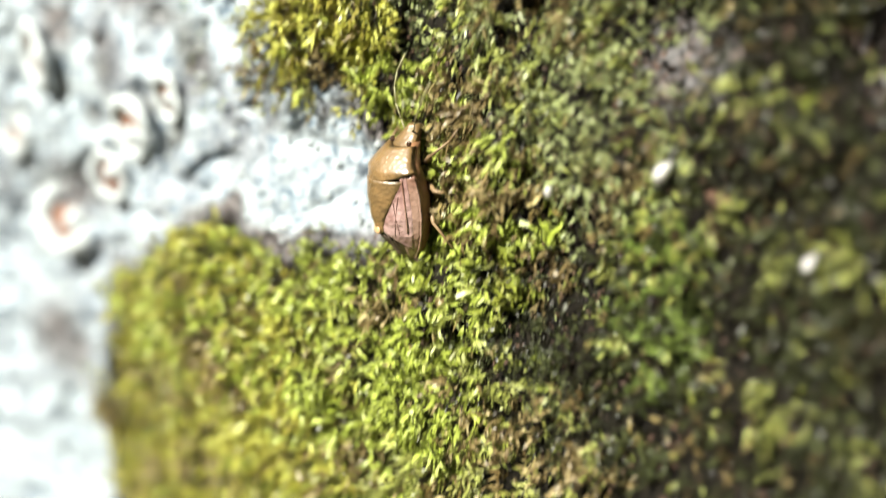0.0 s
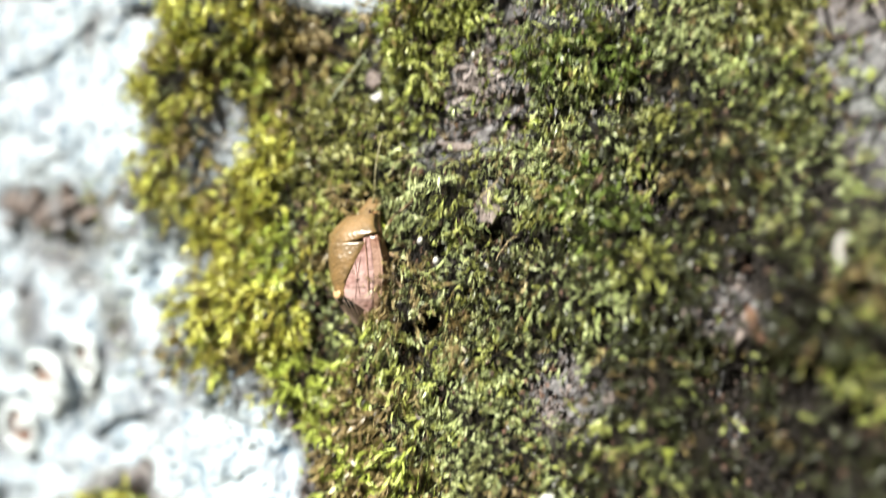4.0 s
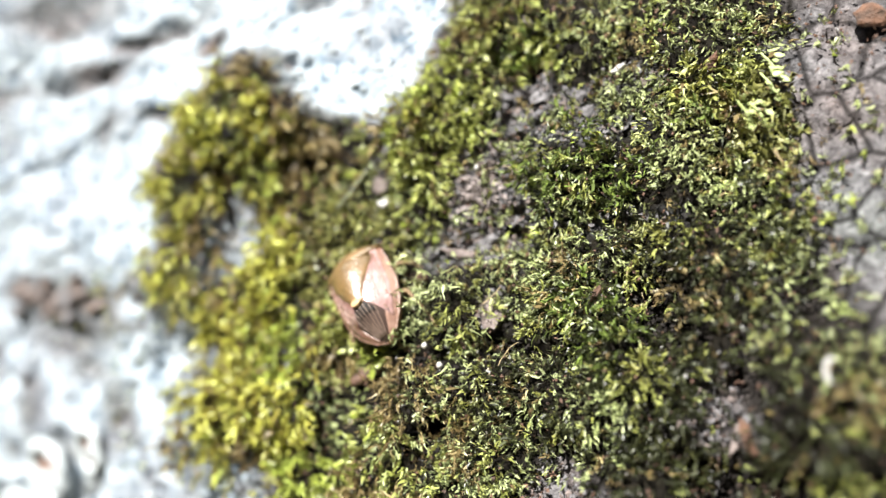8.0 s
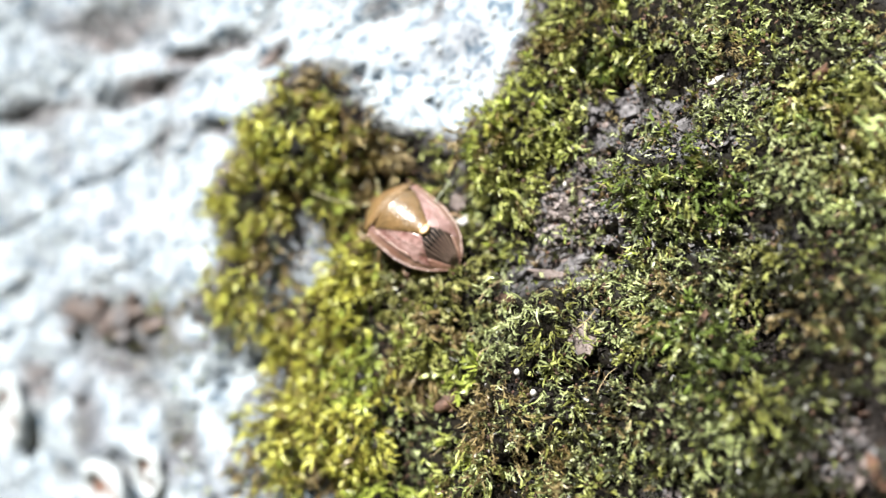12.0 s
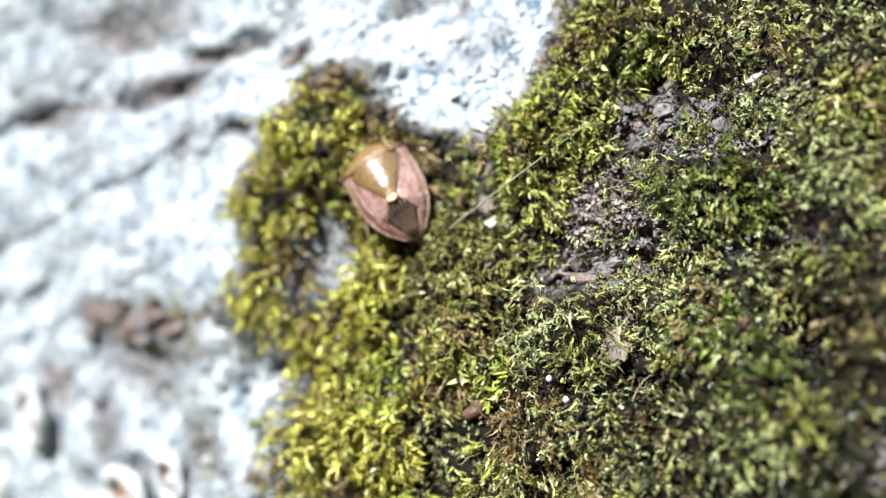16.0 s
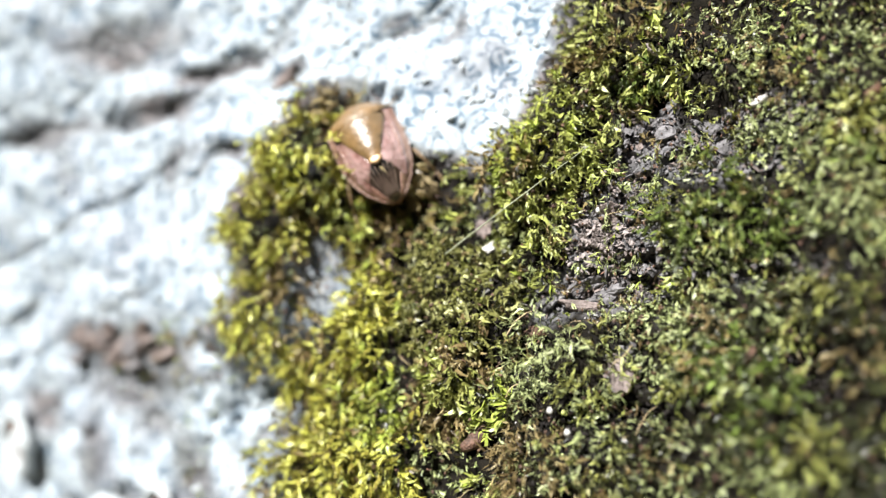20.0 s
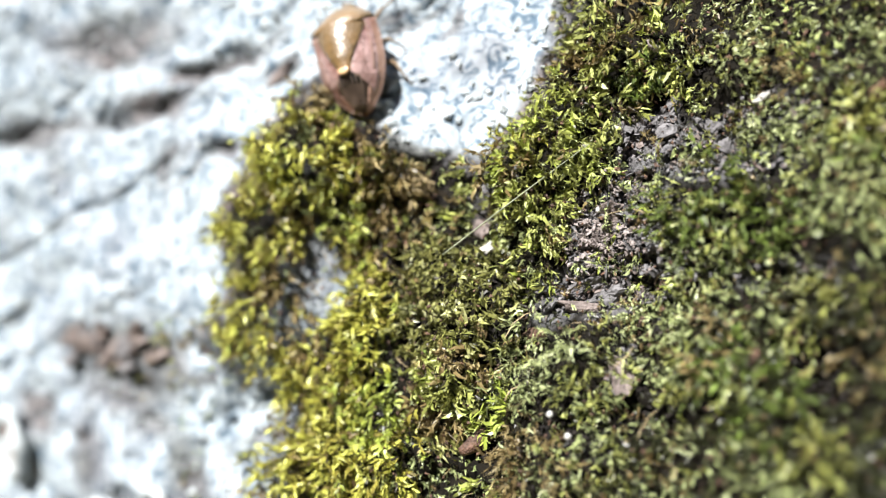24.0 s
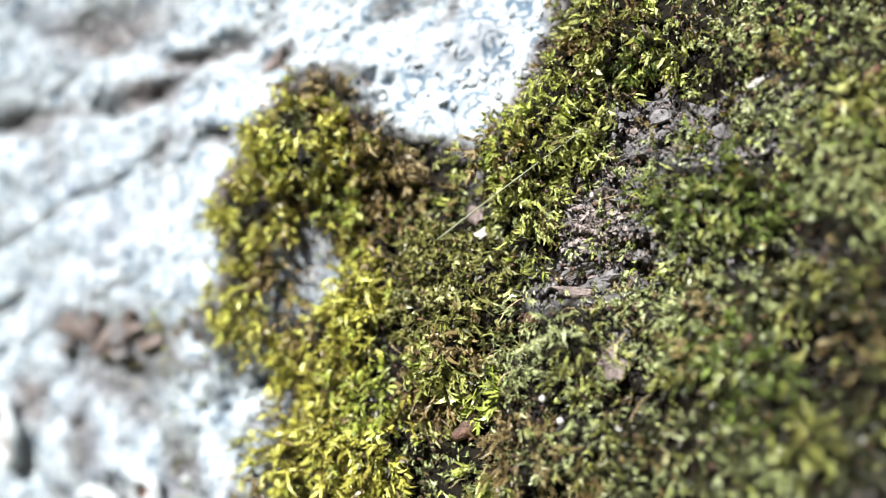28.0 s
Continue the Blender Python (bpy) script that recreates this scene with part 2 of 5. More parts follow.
# white crust showing as islands in the thin moss: x, z, radius
ISLANDS = [(-13.5, -15.5, 1.7), (-12.2, -9.4, 2.1), (-16.4, -12.4, 1.5), (-11.2, -18.6, 1.5), (-18.6, -7.0, 1.3), (-9.6, -21.0, 1.7), (-14.6, -19.6, 1.8), (-7.2, -18.4, 1.1), (-12.6, -4.4, 1.1), (-6.4, -1.6, 1.1), (-3.4, 12.6, 1.4)]
# moss cushions: x, z, half width, half height, rise
CUSHIONS = [(-8.8, 0.1, 2.4, 4.6, 1.0), (1.7, -3.0, 3.0, 3.5, 4.0), (17.5, 2.9, 4.0, 2.6, 1.3), (6.2, -10.0, 3.6, 4.4, 2.6), (17.7, -7.3, 4.5, 3.4, 1.6),
            (26.8, -9.0, 4.0, 4.5, 2.6), (-8.3, 9.0, 7.0, 4.0, 2.0), (1.3, -27.0, 5.0, 8.0, 1.8), (-18.0, -37.0, 14.0, 7.0, 4.0),
            (-9.0, -14.0, 6.0, 7.0, 1.2), (11.0, -20.0, 6.0, 5.0, 1.2), (-12.5, 0.5, 3.5, 5.0, 1.6)]
# sunk places: x, z, half width, half height, depth; deep ones bare humus blackened for shade
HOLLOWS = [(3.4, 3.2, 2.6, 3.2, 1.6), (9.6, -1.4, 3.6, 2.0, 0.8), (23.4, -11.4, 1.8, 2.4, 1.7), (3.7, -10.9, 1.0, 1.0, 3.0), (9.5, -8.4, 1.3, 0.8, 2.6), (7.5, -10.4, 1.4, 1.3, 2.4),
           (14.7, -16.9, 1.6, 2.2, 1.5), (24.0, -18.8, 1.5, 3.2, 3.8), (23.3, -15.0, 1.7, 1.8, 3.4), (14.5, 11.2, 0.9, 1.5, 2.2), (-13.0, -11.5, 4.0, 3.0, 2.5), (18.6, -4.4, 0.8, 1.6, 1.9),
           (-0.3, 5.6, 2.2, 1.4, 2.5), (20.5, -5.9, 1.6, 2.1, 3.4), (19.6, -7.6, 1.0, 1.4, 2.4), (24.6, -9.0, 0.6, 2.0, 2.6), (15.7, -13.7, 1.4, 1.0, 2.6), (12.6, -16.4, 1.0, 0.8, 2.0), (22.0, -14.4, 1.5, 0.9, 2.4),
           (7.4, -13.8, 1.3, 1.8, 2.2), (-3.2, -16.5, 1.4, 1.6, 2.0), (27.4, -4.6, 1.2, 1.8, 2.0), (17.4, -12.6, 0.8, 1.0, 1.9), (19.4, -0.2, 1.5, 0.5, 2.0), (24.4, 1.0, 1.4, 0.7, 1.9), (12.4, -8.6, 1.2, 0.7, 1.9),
           # (5.3, -4.0) to (4.4, 1.0): dark gaps put in for shadow round the cushion
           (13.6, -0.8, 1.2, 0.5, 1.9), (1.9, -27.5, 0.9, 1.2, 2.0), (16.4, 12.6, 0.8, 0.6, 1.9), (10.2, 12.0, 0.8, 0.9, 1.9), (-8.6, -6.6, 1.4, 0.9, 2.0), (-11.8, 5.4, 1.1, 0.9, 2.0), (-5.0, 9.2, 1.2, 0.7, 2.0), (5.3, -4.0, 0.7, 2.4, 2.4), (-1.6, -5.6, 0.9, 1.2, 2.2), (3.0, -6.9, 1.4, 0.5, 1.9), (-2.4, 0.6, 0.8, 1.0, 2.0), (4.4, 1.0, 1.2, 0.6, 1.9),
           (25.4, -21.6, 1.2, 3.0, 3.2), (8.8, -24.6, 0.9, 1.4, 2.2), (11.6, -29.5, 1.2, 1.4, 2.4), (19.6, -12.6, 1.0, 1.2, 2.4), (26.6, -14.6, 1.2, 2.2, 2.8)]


# brown bark showing through the crust: x, z, half width, half height
STAINS = [(-28.8, -6.7, 5.6, 2.7), (-27.0, 19.0, 7.0, 2.2), (-36.5, 11.5, 3.8, 2.0), (-23.6, 13.0, 3.8, 1.0), (-19.4, 15.8, 3.1, 0.7),
          (-16.6, 9.4, 1.5, 0.5), (-11.6, 14.9, 1.4, 0.9), (-20.9, -16.3, 1.7, 2.7), (-14.9, 16.8, 2.6, 0.8), (-39.8, -29.4, 7.2, 3.0),
          (-19.4, -17.7, 1.9, 2.8), (-46.9, -49.3, 6.9, 5.3), (-26.0, -10.6, 5.0, 1.8), (-22.4, -7.6, 2.4, 2.4), (-21.7, 8.3, 0.8, 1.8), (0.9, 17.4, 0.5, 1.5), (-24.0, -13.5, 3.0, 1.4), (-31.0, -17.0, 2.0, 2.6), (-27.0, -20.5, 2.6, 1.2), (-37.0, -13.5, 2.4, 2.0), (-23.0, -22.5, 1.6, 2.2), (-34.0, -22.0, 2.2, 1.4)]


# fissures in the crust: half width, then their course in x, z
FISSURES = [(0.75, (-39.0, 11.4), (-35.2, 12.1), (-31.5, 12.1), (-26.3, 12.3), (-21.4, 13.5), (-18.8, 15.6), (-16.0, 16.1)),
            (0.4, (-15.8, 9.6), (-17.8, 8.9), (-19.8, 7.5), (-21.4, 6.2), (-22.5, 4.4)),
            (0.35, (-3.1, 17.0), (-0.9, 17.9), (0.9, 18.9)),
            (0.4, (-20.5, 15.4), (-18.4, 16.0), (-16.7, 15.7), (-14.9, 16.3), (-12.5, 17.4), (-11.1, 18.5)),
            (0.42, (-17.4, 9.5), (-16.0, 9.2), (-14.6, 9.6)),
            (0.3, (-22.6, 6.6), (-21.6, 8.1), (-20.6, 8.7), (-20.2, 10.1)),
            (0.32, (-21.0, 14.4), (-22.6, 13.2), (-24.9, 11.7), (-27.4, 11.6)),
            (0.3, (-3.9, 17.6), (-3.1, 18.0), (-2.2, 18.7))]


def fissure(x, z):
    """1 in the middle of a fissure, falling to 0 at its lips."""
    out = 0.0 * x
    x, z = x + 0.7 * wave(x, z, 2.0, 57, 3), z + 0.7 * wave(x, z, 2.0, 58, 3)
    for wide, *pts in FISSURES:
        best = np.full(np.shape(x), 1e9)
        for (ax, az), (bx, bz) in zip(pts, pts[1:]):
            f = np.clip(((x - ax) * (bx - ax) + (z - az) * (bz - az)) / ((bx - ax) ** 2 + (bz - az) ** 2), 0, 1)
            best = np.minimum(best, np.hypot(x - ax - f * (bx - ax), z - az - f * (bz - az)))
        out = np.maximum(out, np.exp(-(best / wide) ** 2) * np.clip(0.85 + wave(x, z, 3.0, 59, 2), 0, 1))
    return out


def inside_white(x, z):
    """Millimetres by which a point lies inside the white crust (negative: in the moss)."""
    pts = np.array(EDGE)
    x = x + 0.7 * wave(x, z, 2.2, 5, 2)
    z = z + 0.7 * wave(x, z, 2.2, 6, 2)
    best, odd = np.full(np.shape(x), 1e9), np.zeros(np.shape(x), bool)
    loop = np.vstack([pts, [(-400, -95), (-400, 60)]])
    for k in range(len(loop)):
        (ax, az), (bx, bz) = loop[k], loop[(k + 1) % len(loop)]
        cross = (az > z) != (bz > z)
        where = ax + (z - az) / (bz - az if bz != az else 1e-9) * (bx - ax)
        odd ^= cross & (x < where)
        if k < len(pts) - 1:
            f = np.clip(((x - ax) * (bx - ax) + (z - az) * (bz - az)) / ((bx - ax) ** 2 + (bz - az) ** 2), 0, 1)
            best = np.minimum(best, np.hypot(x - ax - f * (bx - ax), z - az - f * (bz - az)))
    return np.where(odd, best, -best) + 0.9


def blob(x, z, cx, cz, rx, rz):
    return np.exp(-(((x - cx) / rx) ** 2 + ((z - cz) / rz) ** 2))


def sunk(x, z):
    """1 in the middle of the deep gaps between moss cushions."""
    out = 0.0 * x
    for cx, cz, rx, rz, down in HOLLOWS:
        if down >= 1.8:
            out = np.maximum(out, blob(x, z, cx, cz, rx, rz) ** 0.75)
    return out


def plain_form(x, z):
    """How far the trunk's flank lies from the picture plane, before relief."""
    a, b = np.clip(x, -48, 44), np.clip(z, -40, 30)
    return 60.455 - 0.55724 * a + 0.17064 * b - 0.00037 * a * a + 0.0073 * a * b + 0.00039 * b * b - 0.557 * (x - a)


def thin_zone(x, z):
    """1 where the moss is thin and the crust shows between its shoots."""
    return np.clip((-10.5 - x) / 3, 0, 1) * np.clip((-5 - z) / 3, 0, 1) * np.clip((z + 26) / 3, 0, 1)


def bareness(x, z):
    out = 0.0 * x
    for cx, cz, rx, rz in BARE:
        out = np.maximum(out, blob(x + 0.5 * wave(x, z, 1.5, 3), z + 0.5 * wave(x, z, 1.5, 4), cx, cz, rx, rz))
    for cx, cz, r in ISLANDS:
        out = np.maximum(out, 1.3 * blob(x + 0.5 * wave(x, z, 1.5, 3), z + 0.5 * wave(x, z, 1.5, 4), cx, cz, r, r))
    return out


def crack(x, z, size, seed, width):
    """1 along the thin winding lines of a noise's zero level, else 0."""
    return np.exp(-(wave(x, z, size, seed, 3) / width) ** 2)


def clumps(x, z):
    """0 in the gaps between moss clumps, 1 on their tops."""
    return np.sqrt(np.abs(wave(x, z, 4.2, 66, 2)) * 1.6).clip(0, 1)


# the line that the bug follows, where the moss is low
TRACK = [(-0.7, -28.0), (1.6, -17.6), (2.4, -12.3), (2.7, -5.6), (1.2, -1.9), (-0.3, 1.0), (-3.4, 3.4), (-4.4, 6.2), (-5.5, 12.1), (-5.5, 15.3), (-3.9, 24.0)]


def trodden(x, z):
    best = np.full(np.shape(x), 1e9)
    for (ax, az), (bx, bz) in zip(TRACK, TRACK[1:]):
        f = np.clip(((x - ax) * (bx - ax) + (z - az) * (bz - az)) / ((bx - ax) ** 2 + (bz - az) ** 2), 0, 1)
        best = np.minimum(best, np.hypot(x - ax - f * (bx - ax), z - az - f * (bz - az)))
    return np.exp(-(best / 3.4) ** 4)


def relief(x, z):
    """Height of the bark's surface over the plain form, toward the viewer."""
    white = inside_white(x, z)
    h = 0.9 * wave(x, z, 9, 11, 3) + 0.25 * wave(x, z, 1.6, 12, 2)
    for cx, cz, rx, rz, up in CUSHIONS:
        h = h + up * blob(x, z, cx, cz, rx, rz)
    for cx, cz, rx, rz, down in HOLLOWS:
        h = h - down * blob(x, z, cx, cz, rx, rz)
    w = np.clip(white / 1.5, 0, 1)
    bare = bareness(x, z)
    h = h + np.clip(-white / 1.5, 0, 1) * 2.3 * (clumps(x, z) - 0.5) * np.clip(1 - bare, 0.1, 1)
    slant = z - 0.62 * x
    ridges = 0.5 * wave(x + 0.8 * z, slant * 1.9, 9, 21, 3) - 0.65 * crack(x * 0.45, slant, 7, 22, 0.06) * np.clip(wave(x, z, 12, 24) * 2 + 0.6, 0, 1)
    h = h + w * (ridges - 0.4) + 0.26 * w * np.clip((-7 - x) / 5, 0.06, 1) * wave(x, z, 1.5, 23, 2)
    for cx, cz, rx, rz in STAINS:
        if cx > -25 or rz < 2.5:
            h = h - 0.9 * blob(x, z, cx, cz, rx, rz)
    h = h - 0.5 * w * fissure(x, z)
    low = np.clip((-6 - z) / 8, 0, 1) * w
    h = h + low * (1.2 * np.abs(wave(x, z, 5, 25, 2)) - 0.9 * crack(x, z, 6, 26, 0.12))
    flat = np.clip((x - 26) / 2, 0, 1)
    h = h - bare * ((1.6 - 0.7 * flat) * crack(x, z, 3.2 + 1.4 * flat, 31, 0.10 - 0.05 * flat) + (0.8 - 0.5 * flat) * crack(x, z, 1.7, 33, 0.12) - (0.6 - 0.4 * flat) * wave(x, z, 2.0, 32, 2))
    h = h * (1 - 0.85 * blob(x, z, -8.6, 0.1, 2.0, 5.2))
    t = trodden(x, z)
    return h * (1 - t) + np.minimum(h, 0.9 + 0.35 * h) * t


def flank(x, z):
    return plain_form(x, z) - relief(x, z)


def meshed(name, verts, faces, material, smooth=True, slots=None):
    me = bpy.data.meshes.new(name)
    verts = np.asarray(verts, np.float32)
    faces = np.asarray(faces, np.int32)
    k = faces.shape[1]
    me.vertices.add(len(verts))
    me.vertices.foreach_set("co", verts.ravel())
    me.loops.add(faces.size)
    me.loops.foreach_set("vertex_index", faces.ravel())
    me.polygons.add(len(faces))
    me.polygons.foreach_set("loop_start", np.arange(0, faces.size, k, dtype=np.int32))
    me.polygons.foreach_set("use_smooth", np.full(len(faces), smooth))
    for m in material if isinstance(material, tuple) else (material,):
        me.materials.append(m)
    if slots is not None:
        me.polygons.foreach_set("material_index", slots.astype(np.int32))
    me.update(calc_edges=True)
    return me


def world_of(x, y, z):
    return np.stack([x * MM, y * MM, HIGH + z * MM], -1)


def build_trunk():
    """A closed trunk: the filmed flank in fine steps, the rest of the girth and height in coarse ones."""
    xs = np.arange(-70, 42.01, 0.34)
    zs = np.concatenate([np.arange(-1200, -88, 40), np.arange(-86, 34.01, 0.34), np.arange(36, 900, 40), np.arange(1000, 5200, 300)])
    gx, gz = np.meshgrid(xs, zs)
    fine = np.clip(1 - np.maximum(np.maximum(gz - 34, -86 - gz), 0) / 60, 0, 1)
    gy = plain_form(gx, gz) - relief(gx, gz) * fine
    rest = []
    for row, z in enumerate(zs):
        p0, p1 = np.array([xs[-1], gy[row, -1]]), np.array([xs[0], gy[row, 0]])
        back = np.array([150.0, 330.0])
        out = np.array([0.87, -0.49])
        pts = []
        for a, ta, b, tb in ((p0, out * 150, back, out * 190), (back, -out * 190, p1, -out * 150)):
            for f in np.linspace(0, 1, 26)[1:]:
                c1, c2 = a + ta, b + (tb if a is p0 else tb)
                pts.append((1 - f) ** 3 * a + 3 * (1 - f) ** 2 * f * c1 + 3 * (1 - f) * f * f * c2 + f ** 3 * b)
        rest.append(pts[:-1])
    rest = np.array(rest)
    rz = np.repeat(zs[:, None], rest.shape[1], 1)
    bump = 5 * wave(rest[..., 0] + rest[..., 1], rz, 40, 41, 3)
    ax = np.concatenate([gx, rest[..., 0] + bump * 0.5], 1)
    ay = np.concatenate([gy, rest[..., 1] + bump], 1)
    az = np.concatenate([gz, rz], 1)
    rows, cols = ax.shape
    i = np.arange(rows * cols).reshape(rows, cols)
    j = np.roll(i, -1, 1)
    faces = np.stack([i[:-1], j[:-1], j[1:], i[1:]], -1).reshape(-1, 4)
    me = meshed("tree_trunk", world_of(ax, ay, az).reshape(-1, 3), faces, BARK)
    crust = np.zeros_like(ax)
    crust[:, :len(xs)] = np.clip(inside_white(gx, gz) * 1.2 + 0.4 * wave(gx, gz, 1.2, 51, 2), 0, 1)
    crust[:, :len(xs)] = np.maximum(crust[:, :len(xs)], np.clip(1.7 * blob(gx + 0.8 * wave(gx, gz, 2.0, 55), gz, -8.7, -0.6, 1.7, 4.2), 0, 0.45))
    crust[:, :len(xs)] = np.maximum(crust[:, :len(xs)], np.clip(thin_zone(gx, gz) * (0.7 + 1.2 * wave(gx, gz, 2.4, 56, 2)), 0, 0.9))
    for cx, cz, r in ISLANDS:
        crust[:, :len(xs)] = np.maximum(crust[:, :len(xs)], np.clip(1.5 * blob(gx, gz, cx, cz, r, r), 0, 0.95))
    for cx, cz, rx, rz in STAINS:
        crust[:, :len(xs)] *= 1 - 0.85 * np.clip(1.6 * blob(gx + 1.2 * wave(gx, gz, 2.5, 53, 2), gz + 1.2 * wave(gx, gz, 2.5, 54, 2), cx, cz, rx, rz) - 0.25, 0, 1)
    crust[:, :len(xs)] *= 1 - 0.85 * fissure(gx, gz)
    crust[:, len(xs):] = (wave(rest[..., 0] + rest[..., 1], rz, 60, 52, 2) > 0.2)
    at = me.attributes.new("crust", "FLOAT", "POINT")
    at.data.foreach_set("value", crust.ravel().astype(np.float32))
    # where the soil under moss shows, with the gaps' shade in its colour
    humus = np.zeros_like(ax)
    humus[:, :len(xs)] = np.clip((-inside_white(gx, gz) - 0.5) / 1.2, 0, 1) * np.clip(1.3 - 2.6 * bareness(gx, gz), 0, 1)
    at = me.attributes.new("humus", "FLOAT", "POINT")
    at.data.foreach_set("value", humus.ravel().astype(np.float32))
    ob = new("tree_trunk", me)
    return tagged(ob, "old tree trunk with grey cracked bark and white lichen crust", "tree trunk", kind="structure")


build_trunk()

# ---- moss ----
RNG = np.random.default_rng(7)


def normals(x, z):
    e = 0.8
    dx = (flank(x + e, z) - flank(x - e, z)) / (2 * e)
    dz = (flank(x, z + e) - flank(x, z - e)) / (2 * e)
    n = np.stack([dx, -np.ones_like(x), dz], -1)
    return n / np.linalg.norm(n, axis=-1, keepdims=True)


def unit(v):
    return v / (np.linalg.norm(v, axis=-1, keepdims=True) + 1e-9)


def tufts(x, z, size):
    """The tuft that a shoot belongs to: offset from its middle, how far from its border, and two random numbers of its own."""
    i0, j0 = np.floor(x / size), np.floor(z / size)
    f1, f2 = np.full(x.shape, 1e9), np.full(x.shape, 1e9)
    ox, oz, h1, h2 = np.zeros_like(x), np.zeros_like(x), np.zeros_like(x), np.zeros_like(x)
    for di in (-1, 0, 1):
        for dj in (-1, 0, 1):
            i, j = i0 + di, j0 + dj
            dx = x - (i + 0.15 + 0.7 * lattice(i, j, 91)) * size
            dz = z - (j + 0.15 + 0.7 * lattice(i, j, 92)) * size
            d = np.hypot(dx, dz)
            near = d < f1
            f2 = np.where(near, f1, np.minimum(f2, d))
            f1 = np.where(near, d, f1)
            ox, oz = np.where(near, dx, ox), np.where(near, dz, oz)
            h1, h2 = np.where(near, lattice(i, j, 93), h1), np.where(near, lattice(i, j, 94), h2)
    return ox / size, oz / size, (f2 - f1) / size, h1, h2


def moss_mesh(name, materials, cx, cz, rx, rz, density, shoot, leaf, tuft, dry, leaves=14, droop=0.7, bare_too=False, gap=0.5, plump=1.0, curly=1.0, on_cushion=False):
    """A mat of tufts; in each the bent shoots spread from the middle, set round with thin, pointed, curling leaves."""
    n = int(6.25 * rx * rz * density)
    u, v = RNG.uniform(-1.25, 1.25, n), RNG.uniform(-1.25, 1.25, n)
    x, z = cx + u * rx, cz + v * rz
    r = np.hypot(u, v) + 0.25 * wave(x, z, 2.2, 61, 2)
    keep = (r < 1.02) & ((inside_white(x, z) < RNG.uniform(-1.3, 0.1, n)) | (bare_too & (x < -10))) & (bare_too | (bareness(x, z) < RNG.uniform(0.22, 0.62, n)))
    keep &= clumps(x, z) > np.where(tuft < 1.1, 0.14, RNG.uniform(-0.25, 0.6, n))
    keep &= sunk(x, z) < RNG.uniform(0.25, 0.7, n)
    keep &= on_cushion | (blob(x, z, 1.7, -3.0, 3.5, 4.1) < RNG.uniform(0.35, 0.6, n))
    keep &= RNG.uniform(0, 1, n) > 0.8 * thin_zone(x, z) * np.clip(0.9 + wave(x, z, 2.4, 56, 2), 0, 1)
    x, z = x[keep], z[keep]
    ox, oz, border, h1, h2 = tufts(x + 0.9 * wave(x, z, 2.6, 67, 2), z + 0.9 * wave(x, z, 2.6, 68, 2), tuft)
    keep = border * tuft > RNG.uniform(0.0, gap, len(x))
    x, z, ox, oz, h1, h2 = (a[keep] for a in (x, z, ox, oz, h1, h2))
    n = len(x)
    rad = np.hypot(ox, oz)
    nor = normals(x, z)
    dome = np.clip(1 - 3.0 * rad ** 2, -0.2, 1)[:, None]
    base = np.stack([x, flank(x, z) + 0.3, z], -1) + nor * dome * shoot * 0.8 * (0.4 + h1[:, None]) * (1 - 0.5 * trodden(x, z))[:, None]
    out = np.stack([ox, -0.55 * ox + 0.17 * oz, oz], -1)
    lean = unit(RNG.normal(size=(n, 3)) + np.array([-0.2, -0.1, -0.4]))
    axis = unit(nor * RNG.uniform(0.4, 1.0, (n, 1)) + out * RNG.uniform(1.0, 3.0, (n, 1)) + lean * RNG.uniform(0.1, 0.7, (n, 1)))
    bend = unit(RNG.normal(size=(n, 3)) * 0.6 + out + np.array([0, 0, -droop])) * RNG.uniform(0.1, 0.75 if droop < 1 else 1.1, (n, 1))
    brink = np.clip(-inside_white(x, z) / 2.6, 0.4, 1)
    length = (brink * shoot * RNG.uniform(0.5, 1.1, n) * (0.55 + 0.75 * h1) * (1 - 0.4 * trodden(x, z)))[:, None]
    f = (np.arange(leaves) + 0.8) / leaves
    f = np.clip(f[None, :] + RNG.uniform(-0.06, 0.06, (n, leaves)), 0.03, 1)[..., None]
    pos = base[:, None] + length[:, None] * (axis[:, None] * f + bend[:, None] * f * f)
    along = unit(axis[:, None] + 2 * bend[:, None] * f)
    side = unit(np.cross(along, RNG.normal(size=(n, leaves, 3))))
    dirn = unit(along + side * RNG.uniform(0.3, 1.35, (n, leaves, 1)) * (1.2 - 0.7 * f))
    cross = unit(np.cross(dirn, along + 0.35 * RNG.normal(size=(n, leaves, 3))))
    up = np.cross(cross, dirn)
    size = leaf * RNG.uniform(0.5, 1.5, (n, leaves, 1)) * (0.75 + 0.4 * f) * (0.4 + 0.6 * brink)[:, None, None]
    wide = size * plump * RNG.uniform(0.08, 0.155, (n, leaves, 1))
    curl = size * curly * RNG.uniform(-0.5, 1.0, (n, leaves, 1))
    twist = size * curly * RNG.uniform(-0.45, 0.45, (n, leaves, 1))
    pm = pos + dirn * size * 0.4 - up * curl * 0.3 + cross * twist * 0.3
    pn = pos + dirn * size * 0.75 + cross * twist * 0.1
    pt = pos + dirn * size * 0.98 + up * curl - cross * twist
    ml, mr = pm + cross * wide + up * wide * 0.45, pm - cross * wide + up * wide * 0.45
    nl, nr = pn + cross * wide * 0.75 + up * (wide * 0.35 + curl * 0.3), pn - cross * wide * 0.75 + up * (wide * 0.35 + curl * 0.3)
    verts = np.stack([pos, ml, mr, nl, nr, pt], 2).reshape(-1, 3)
    b = np.arange(n * leaves)[:, None] * 6
    tri = np.concatenate([b + [0, 2, 1], b + [1, 2, 4], b + [1, 4, 3], b + [3, 4, 5]], 0)
